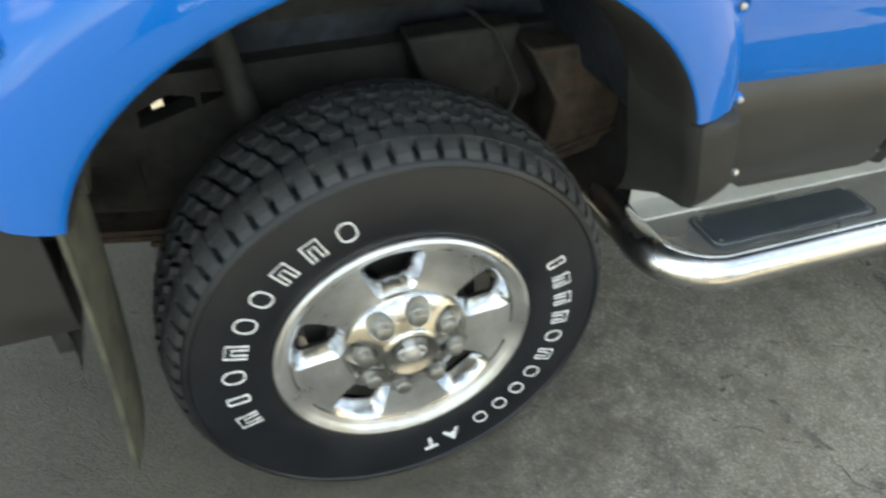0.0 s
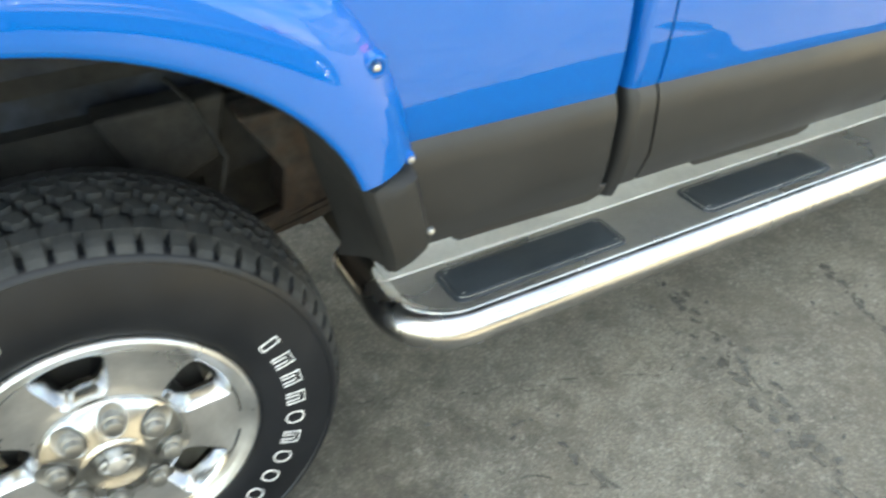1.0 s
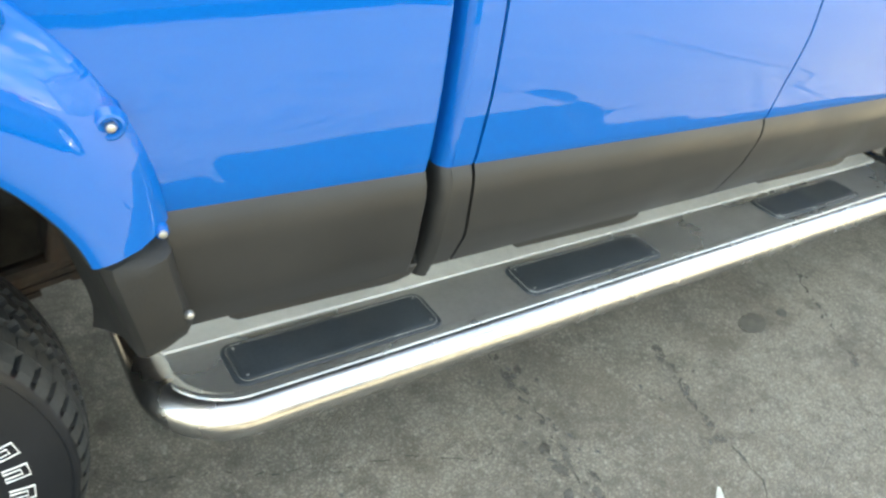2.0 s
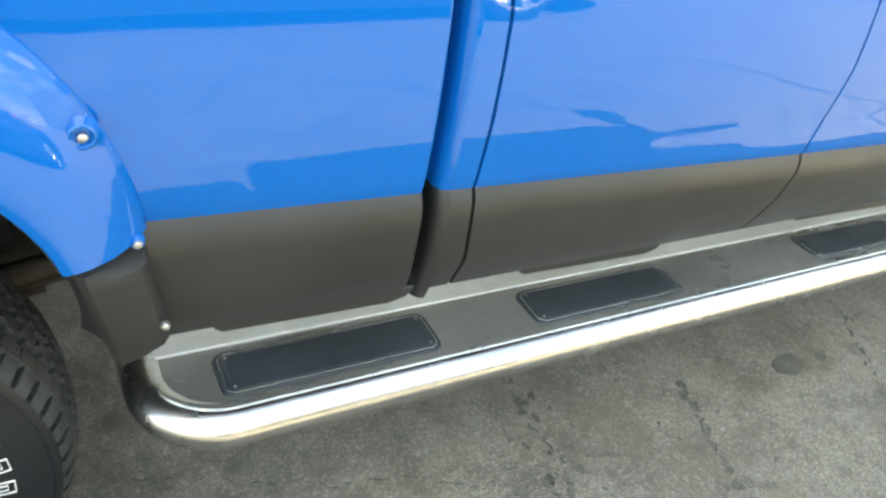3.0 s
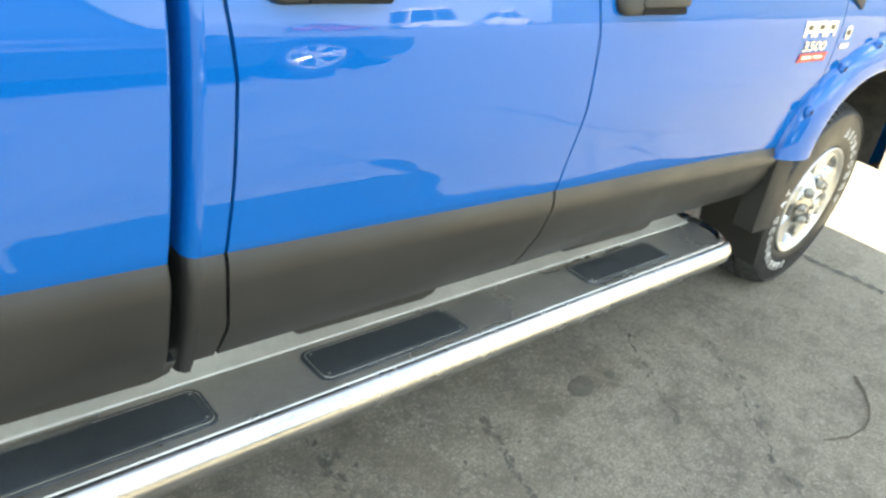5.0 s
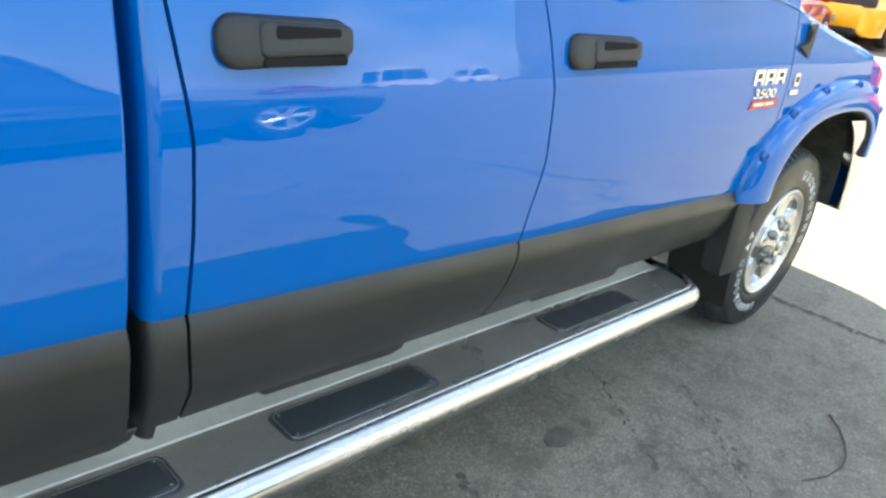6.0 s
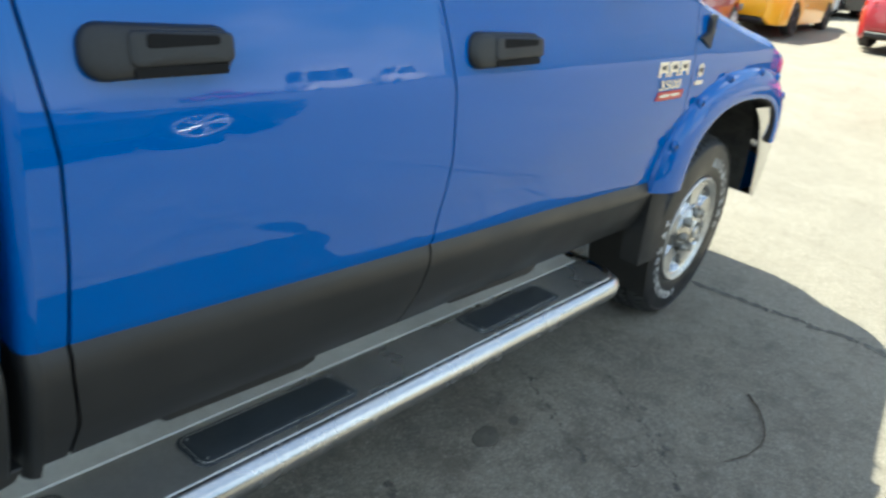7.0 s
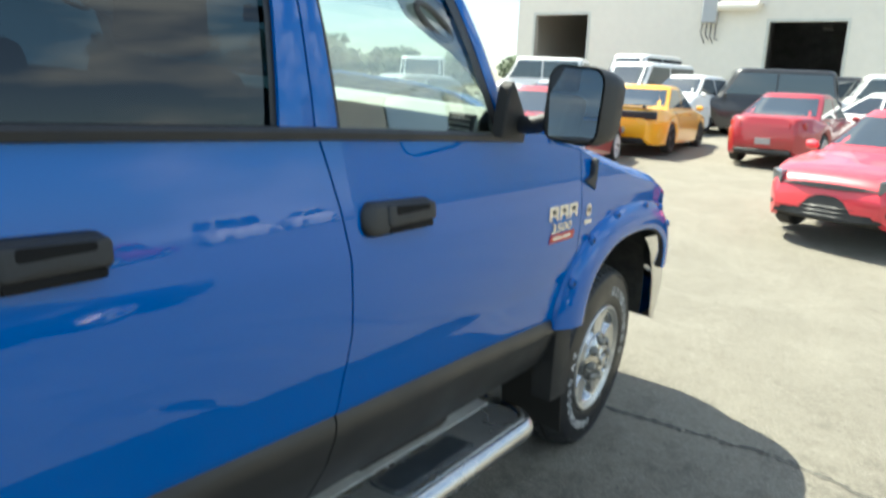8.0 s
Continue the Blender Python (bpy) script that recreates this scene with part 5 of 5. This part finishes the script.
            part("hub", lathe([(0.0, 0.005), (0.04, 0.008), (0.05, 0.03)], 14), rm, rim)
            for k in range(5):
                sp = bmesh.new()
                for d in (-0.15, 0.15):
                    a = 2 * math.pi * k / 5
                    tube([(0.03 * math.cos(a), 0.018, 0.03 * math.sin(a)), (0.222 * math.cos(a + d), 0.012, 0.222 * math.sin(a + d))], 0.019, 6, sp)
                part("spoke", sp, rm, rim)
        y0, y1 = sorted((s * W * 0.50, s * W * 0.80))
        bm = box(-L * 1.004, -L * 0.80, y0, y1, tail * 0.77, tail * 0.91)
        follow(bm, -1)
        part("tail_lamp", bm, TAIL, c, "red tail lamp", bevel=0.02)
        y0, y1 = sorted((s * W * 0.58, s * W * 0.85))
        bm = box(L * 0.76, L * 0.985, y0, y1, nose * 0.74, nose * 0.95)
        follow(bm, 1)
        part("headlight", bm, LAMP, c, "clear headlight", bevel=0.025)
        y0, y1 = sorted((s * W * 0.50, s * W * 0.72))
        part("fog_lamp", box(L * 0.93, L * 0.975, y0, y1, 0.36, 0.42), BLACK, c, bevel=0.015)
    wide = 0.66 if kind == "hatch" else 0.60
    mouth = part("grille", arched(L * 0.93, L * 1.004, W * wide, 0.25, nose * 0.70), BLACK, c, "black lower grille", bevel=0.02)
    for k in range(3):
        part("slat", arched(L * 0.95, L * 1.0065, W * 0.54, lerp(0.30, nose * 0.56, k / 3), lerp(0.30, nose * 0.56, k / 3) + 0.018), BLACK, mouth)
    part("upper_grille", arched(L * 0.92, L * 1.010, W * (wide - 0.04), nose * 0.755, nose * 0.83), BLACK, c, bevel=0.012)
    part("rear_bumper", box(-L * 1.006, -L * 0.95, -W * 0.60, W * 0.60, 0.25, 0.34), BLACK, c, bevel=0.02)
    part("plate", box(-L * 1.008, -L * 0.99, -0.15, 0.15, tail * 0.45, tail * 0.45 + 0.12), PLATE, c, bevel=0.004)
    if dark_band:
        part("lamp_band", box(-L * 1.002, -L * 0.94, -W * 0.84, W * 0.84, tail * 0.77, tail * 0.95), BLACK, c, "black band between the tail lamps", bevel=0.03)
    if spoiler:
        part("spoiler", box(-L * 0.99, -L * 0.92, -W * 0.72, W * 0.72, tail + 0.05, tail + 0.075), BLACK, c, "black rear spoiler", bevel=0.01)
        for y in (-0.5, 0.5):
            part("spoiler_stay", box(-L * 0.97, -L * 0.94, y - 0.03, y + 0.03, tail, tail + 0.055), BLACK, c)
    part("underside", box(-L * 0.85, L * 0.85, -W * 0.80, W * 0.80, 0.19, 0.34), DARK, c)
    return c


YELLOW, RED, RED2, WHITE, DARKCAR, SILVERCAR = (car_paint(n, k) for n, k in (("yellow_paint", (0.85, 0.42, 0.01)), ("dark_red_paint", (0.34, 0.015, 0.022)), ("bright_red_paint", (0.62, 0.03, 0.05)), ("white_paint", (0.78, 0.78, 0.77)), ("charcoal_paint", (0.02, 0.021, 0.023)), ("silver_paint", (0.35, 0.36, 0.37))))
car("long dark charcoal car with silver spoked wheels, parked beside the truck", DARKCAR, (2.02, -5.0), 0, 6.4, 1.9, 1.85, nose=1.0, tail=1.15, rear_axle=0.74, wheel_size=1.12)
car("bright red hatchback with a black grille, parked nose out", RED2, (12.2, -1.12), 161, 4.6, 1.83, 1.47, "hatch", 0.80)
car("yellow sedan with black spoiler and dark wheels", YELLOW, (19.1, 4.5), 2, 5.0, 1.9, 1.48, spoiler=True, dark_band=True, black_rims=True)
car("dark red sedan parked with its back to the truck", RED, (19.1, 1.15), -8, 4.7, 1.85, 1.45)
car("dark grey van among parked cars", DARKCAR, (26.0, 3.5), 108, 5.0, 1.95, 2.0, "van", name="van")
car("white sport utility among parked cars", WHITE, (27.0, 7.45), 163, 4.9, 1.95, 2.1, "van", name="van")
car("white sport utility beside the workshop", WHITE, (30.0, 13.0), 100, 4.9, 1.95, 2.2, "van", name="van")
car("tall white van behind the parked cars", WHITE, (33.0, 9.6), 165, 5.2, 2.0, 2.5, "van", name="van")
car("white hatchback between the parked cars", WHITE, (25.0, 5.25), 165, 4.4, 1.82, 1.75, "hatch")
car("dark grey sport utility behind the red sedan", DARKCAR, (29.0, 2.2), 112, 4.8, 1.9, 1.85, "van", name="van")
car("white van near the workshop wall", WHITE, (28.0, 0.0), 100, 5.0, 1.95, 1.95, "van", name="van")
car("dark red sedan parked ahead of the truck", RED, (14.35, 4.85), 6, 4.5, 1.82, 1.45)
car("white sedan among parked cars", WHITE, (21.6, -0.3), 70, 4.8, 1.85, 1.5)
car("silver sedan among parked cars", SILVERCAR, (21.5, 7.8), 5, 4.8, 1.85, 1.45)
car("white van on the far side of the truck", WHITE, (27.0, 16.5), 30, 5.2, 2.0, 2.0, "van", name="van")
car("silver hatchback on the far side of the lot", SILVERCAR, (17.0, 13.5), 20, 4.5, 1.8, 1.5, "hatch")
car("red sedan near the workshop door", RED, (33.5, 12.9), 80, 4.7, 1.85, 1.45)
car("dark sedan in the far row across the lot", DARKCAR, (10.0, -31.0), 95, 4.7, 1.85, 1.45)
car("silver sedan in the far row across the lot", SILVERCAR, (14.5, -31.6), 92, 4.7, 1.85, 1.45)
car("silver sedan in the far row across the lot", SILVERCAR, (5.6, -30.4), 90, 4.7, 1.85, 1.45)

car("long white van in the far row across the lot", WHITE, (29.2, -31.0), 3, 5.4, 2.0, 1.9, "van", name="van")
car("white sedan in the far row across the lot", WHITE, (35.2, -31.2), 0, 4.6, 1.85, 1.45)
car("red sedan in the far row across the lot", RED, (22.6, -31.4), 4, 4.7, 1.85, 1.45)
car("silver sedan with dark windows parked beyond the truck", SILVERCAR, (11.6, 7.4), 150, 4.7, 1.85, 1.5)
car("pale silver hatchback parked beyond the truck", SILVERCAR, (15.2, 9.4), 155, 4.5, 1.82, 1.55, "hatch")
car("dark sedan parked beyond the truck", DARKCAR, (9.5, 10.6), 150, 4.7, 1.85, 1.5)

hall = empty("workshop_building")
tagged(hall, "cream workshop hall with open vehicle doors", "building")
X, LOW = 38.0, 0.4
doors_y = ((14.05, 17.0, 5.5), (2.2, 5.35, 5.08))
ys = [-30] + [v for d in sorted(doors_y) for v in d[:2]] + [17.75]
for i in range(0, len(ys), 2):
    part("wall", box(X, X + 0.3, ys[i], ys[i + 1], 2.4, 8.0), CREAM, hall)
    part("wall_base", box(X - 0.004, X + 0.3, ys[i], ys[i + 1], LOW, 2.4), YELLOWED, hall)
for a, c, h in doors_y:
    part("wall", box(X, X + 0.3, a, c, h, 8.0), CREAM, hall)
    for y in (a - 0.12, c):
        part("door_frame", box(X - 0.04, X + 0.1, y, y + 0.12, LOW, h), DASH, hall)
    part("door_frame", box(X - 0.04, X + 0.1, a - 0.12, c + 0.12, h, h + 0.12), DASH, hall)
    for k in range(3):
        part("ceiling_lamp", box(X + 3 + 4 * k, X + 4.2 + 4 * k, lerp(a, c, 0.3), lerp(a, c, 0.42), h - 0.05, h + 0.02), PLATE, hall)
part("wall", box(X, X + 24, 17.75, 18.05, LOW, 8.0), CREAM, hall)
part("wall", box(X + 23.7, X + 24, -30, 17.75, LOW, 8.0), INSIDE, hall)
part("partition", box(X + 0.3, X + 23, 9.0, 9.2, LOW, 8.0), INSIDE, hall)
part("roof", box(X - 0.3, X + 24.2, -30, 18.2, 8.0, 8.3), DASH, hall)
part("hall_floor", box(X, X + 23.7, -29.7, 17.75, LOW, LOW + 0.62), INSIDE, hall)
duct = empty("wall_duct")
tagged(duct, "grey extraction unit and pipe on the workshop wall", "duct")
part("unit", box(X - 0.45, X, 7.6, 8.3, 5.0, 6.2), SILVERCAR, duct, bevel=0.05)
part("pipe", tube([(X - 0.35, 7.6, 5.75), (X - 0.35, 5.9, 5.72), (X - 0.35, 5.75, 5.9)], 0.2, 12), CREAM, duct)
for k in range(4):
    part("cable", tube([(X - 0.2, 8.25 - 0.2 * k, 5.1), (X - 0.25, 8.3 - 0.22 * k, 4.6 - 0.1 * k), (X - 0.2, 8.1 - 0.2 * k, 4.1 + 0.15 * (k % 2))], 0.025, 6), DARK, duct)
part("side_door", box(X - 0.03, X + 0.02, 11.2, 12.1, LOW + 0.6, 3.2), CREAM, hall, bevel=0.02)
part("side_door", box(X - 0.03, X + 0.02, -0.2, 0.75, LOW + 0.6, 3.2), CREAM, hall, bevel=0.02)

LEAF = grain(principled("leaf", (0.055, 0.085, 0.035), 0.7), 3, 0.3, 0, 0.6, 0.4)
BARK = grain(principled("bark", (0.10, 0.08, 0.06), 0.9), 20, 0.3, 0.3, 3, 0.3)
trng = random.Random(7)


def tree(at, height):
    t = empty("tree")
    t.matrix_world = pose(at[0], at[1], ground_z(*at) - 0.1)
    tagged(t, "leafy green tree at the edge of the parking lot", "tree", "trees round the lot")
    h = height
    bm = tube([(0, 0, 0), (0.1, 0.05, 0.25 * h), (0.0, 0.1, 0.5 * h), (0.1, 0.0, 0.8 * h)], lambda i: (0.22, 0.17, 0.11, 0.04)[i], 8)
    for k in range(5):
        a = k * 1.3 + trng.random()
        tube([(0, 0, (0.3 + 0.08 * k) * h), (0.16 * h * math.cos(a), 0.16 * h * math.sin(a), (0.5 + 0.08 * k) * h)], lambda i: (0.08, 0.03)[i], 6, bm)
    part("trunk", bm, BARK, t)
    bm = bmesh.new()
    for _ in range(1300):
        a, b, r = trng.uniform(0, 6.283), trng.uniform(-0.9, 1.0), trng.random() ** 0.4
        lump = 1 + 0.25 * math.sin(3 * a + 4 * b) + 0.15 * math.sin(7 * a)
        p = Vector((0.40 * h * r * lump * math.cos(a) * math.sqrt(1 - b * b * 0.8), 0.40 * h * r * lump * math.sin(a) * math.sqrt(1 - b * b * 0.8), h * (0.56 + 0.42 * r * b)))
        s = trng.uniform(0.18, 0.40)
        u = Vector((trng.gauss(0, 1), trng.gauss(0, 1), trng.gauss(0, 1))).normalized()
        w = u.orthogonal().normalized()
        bm.faces.new([bm.verts.new(p + q) for q in (u * s, w * s * 0.7, -u * s, -w * s * 0.7)])
    part("crown", bm, LEAF, t, smooth=False)


for k in range(26):
    tree((60 + 12 * trng.random(), 24 + 3.0 * k + 2 * trng.random()), 3.6 + 2.4 * trng.random())

# ---- marks on the pavement ----
GROUND = bpy.data.objects["ground"]
PIT = grain(principled("pit_dirt", (0.13, 0.125, 0.112), 0.95), 90, 0.4, 0.4, 8, 0.3)
CRACK = grain(principled("crack_dirt", (0.095, 0.09, 0.076), 0.95), 90, 0.4, 0.4, 8, 0.3)
OIL = grain(principled("oil_stain", (0.10, 0.096, 0.080), 0.5), 60, 0.2, 0.1, 9, 0.2)
mrng = random.Random(3)


def on_lot(x, y, lift=0.003):
    q = STAND @ Vector((x, y, 0))
    return Vector((q.x, q.y, ground_z(q.x, q.y) + lift))


def crack(points, wide, gaps=0.0):
    """A ragged dark crack along a line on the lot."""
    pts = [Vector(p) for p in points]
    fine = []
    for a, b in zip(pts, pts[1:]):
        n = max(2, int((b - a).length / 0.018))
        fine += [a.lerp(b, k / n) for k in range(n)]
    fine.append(pts[-1])
    bm = bmesh.new()
    last, drift = None, 0.0
    for i, p in enumerate(fine):
        d = (fine[min(i + 1, len(fine) - 1)] - fine[max(i - 1, 0)]).normalized()
        n = Vector((-d.y, d.x))
        drift = drift * 0.92 + mrng.uniform(-0.011, 0.011)
        w = 0.7 * wide * mrng.uniform(0.15, 1.0) * min(1, 6 * i / len(fine) + 0.15, 6 * (1 - i / len(fine)) + 0.15)
        q = p + n * drift
        a, b = q + n * w, q - n * w * mrng.uniform(0.6, 1.1)
        cur = (bm.verts.new(on_lot(a.x, a.y)), bm.verts.new(on_lot(b.x, b.y)))
        if last and mrng.random() >= gaps:
            bm.faces.new((last[0], last[1], cur[1], cur[0]))
        last = cur
    part("crack", bm, CRACK, GROUND, smooth=False)


def stain(x, y, a, b, turn, material, name="stain"):
    bm = bmesh.new()
    vs = []
    for k in range(22):
        t = 2 * math.pi * k / 22
        r = 1 + mrng.uniform(-0.10, 0.10)
        u, v = a * r * math.cos(t), b * r * math.sin(t)
        vs.append(bm.verts.new(on_lot(x + u * math.cos(turn) - v * math.sin(turn), y + u * math.sin(turn) + v * math.cos(turn), 0.0035)))
    bm.faces.new(vs)
    part(name, bm, material, GROUND, smooth=False)


crack([(4.40, 0.6), (4.45, 0.25), (4.51, 0.01), (4.54, -0.17), (4.56, -0.40), (4.555, -0.57), (4.60, -0.70), (4.57, -1.0), (4.45, -1.2), (4.44, -1.4), (4.5, -2.0), (4.4, -2.6)], 0.050, 0.02)
crack([(1.60, 0.30), (1.567, 0.117), (1.55, -0.03), (1.50, -0.2), (1.487, -0.346), (1.444, -0.516), (1.40, -0.8)], 0.007, 0.45)
crack([(2.10, 0.08), (2.09, -0.036), (2.02, -0.13), (1.98, -0.3), (1.9, -0.5)], 0.009, 0.35)
crack([(3.0, 0.25), (2.95, 0.1), (2.83, -0.09), (2.75, -0.2)], 0.008, 0.3)
crack([(3.25, 0.0), (3.208, -0.113), (3.03, -0.38), (2.82, -0.594), (2.7, -0.9)], 0.006, 0.3)
crack([(0.45, 0.3), (0.75, 0.20), (0.96, 0.07), (1.16, 0.04), (1.35, -0.05), (1.5, -0.02)], 0.005, 0.4)
crack([(0.70, -0.05), (0.83, -0.15), (0.97, -0.25), (1.02, -0.45)], 0.006, 0.4)
stain(2.517, -0.012, 0.062, 0.042, 0.2, OIL)
stain(2.672, -0.022, 0.026, 0.018, 0.4, OIL)
def hollow(x, y, a, b, turn):
    """A shallow broken patch with a ragged outline."""
    bm = bmesh.new()
    n, r, vs = 26, 1.0, []
    ph = [mrng.uniform(0, 6.28) for _ in range(4)]
    for k in range(n):
        t = 2 * math.pi * k / n
        r = 1 + 0.22 * math.sin(2 * t + ph[0]) + 0.18 * math.sin(3 * t + ph[1]) + 0.14 * math.sin(5 * t + ph[2]) + 0.10 * math.sin(8 * t + ph[3])
        u, v = a * r * math.cos(t), b * r * math.sin(t)
        vs.append(bm.verts.new(on_lot(x + u * math.cos(turn) - v * math.sin(turn), y + u * math.sin(turn) + v * math.cos(turn), 0.0032)))
    hub = bm.verts.new(on_lot(x, y, 0.0032))
    for k in range(n):
        bm.faces.new((vs[k], vs[(k + 1) % n], hub))
    part("pothole", bm, HOLLOW, GROUND, smooth=False)


HOLLOW = grain(principled("broken_pavement", (0.080, 0.076, 0.064), 0.95), 110, 0.45, 0.6, 30, 0.35, (0.18, 0.17, 0.145), 0.5, bump_dist=0.006)
for line, wide, step in ((((1.60, 0.22), (1.55, -0.03), (1.49, -0.30), (1.43, -0.55)), 0.045, 0.026), (((1.50, -0.05), (1.40, -0.25), (1.36, -0.45)), 0.04, 0.05), (((2.10, 0.08), (2.05, -0.08), (1.98, -0.3)), 0.03, 0.03), (((3.0, 0.1), (2.83, -0.09), (2.7, -0.3)), 0.05, 0.06), (((3.25, -0.1), (3.03, -0.38), (2.75, -0.7)), 0.05, 0.06), (((0.9, 0.05), (0.97, -0.25), (1.05, -0.5)), 0.06, 0.06)):
    for p, q in zip(line, line[1:]):
        p, q = Vector(p), Vector(q)
        n = max(2, int((q - p).length / step))
        turn = math.atan2((q - p).y, (q - p).x)
        for k in range(n):
            c = p.lerp(q, (k + mrng.random()) / n)
            a = mrng.uniform(0.006, 0.022)
            hollow(c.x + mrng.gauss(0, wide * 0.5), c.y + mrng.gauss(0, wide * 0.4), a, a * mrng.uniform(0.35, 0.8), turn + mrng.gauss(0, 0.5))
for cx, cy, n, spread_r in ((1.55, 0.0, 34, 0.12), (1.45, -0.3, 40, 0.14), (2.02, -0.1, 18, 0.10), (3.3, -0.25, 26, 0.25), (2.3, -0.35, 24, 0.25), (0.95, -0.2, 30, 0.22), (0.35, -0.12, 20, 0.2), (4.2, -0.55, 18, 0.25)):
    for _ in range(n // 3):
        a = mrng.uniform(0.004, 0.011)
        stain(cx + mrng.gauss(0, spread_r), cy + mrng.gauss(0, spread_r), a, a * mrng.uniform(0.3, 0.7), mrng.uniform(0, 3.1), PIT, "pit")
FADED = grain(principled("faded_white_paint", (0.58, 0.57, 0.51), 0.8), 120, 0.12, 0.2, 20, 0.15)
bm = bmesh.new()
rows = []
for k in range(16):
    u = k / 15
    c = Vector((lerp(1.835, 1.60, u), lerp(-0.420, -0.665, u)))
    w = lerp(0.005, 0.026, min(1, 2.5 * u)) * mrng.uniform(0.8, 1.15)
    d = Vector((0.72, -0.69))
    rows.append([on_lot(c.x - d.x * w, c.y - d.y * w, 0.0045), on_lot(c.x + d.x * w, c.y + d.y * w, 0.0045)])
part("paint_mark", sheet(rows), FADED, GROUND, "strip of faded white paint", smooth=False)
stain(0.444, -0.236, 0.010, 0.006, 0.6, FADED, "paint_mark")
TWIG = principled("dry_twig", (0.08, 0.065, 0.05), 0.9)
tagged(part("twig", tube([on_lot(x, y, 0.008) for x, y in ((3.60, -0.56), (3.54, -0.62), (3.45, -0.673), (3.37, -0.705), (3.29, -0.715), (3.18, -0.70), (3.077, -0.655))], lambda i: 0.0045 - 0.0004 * i, 8), TWIG), "thin dark curved twig lying on the pavement", "twig")
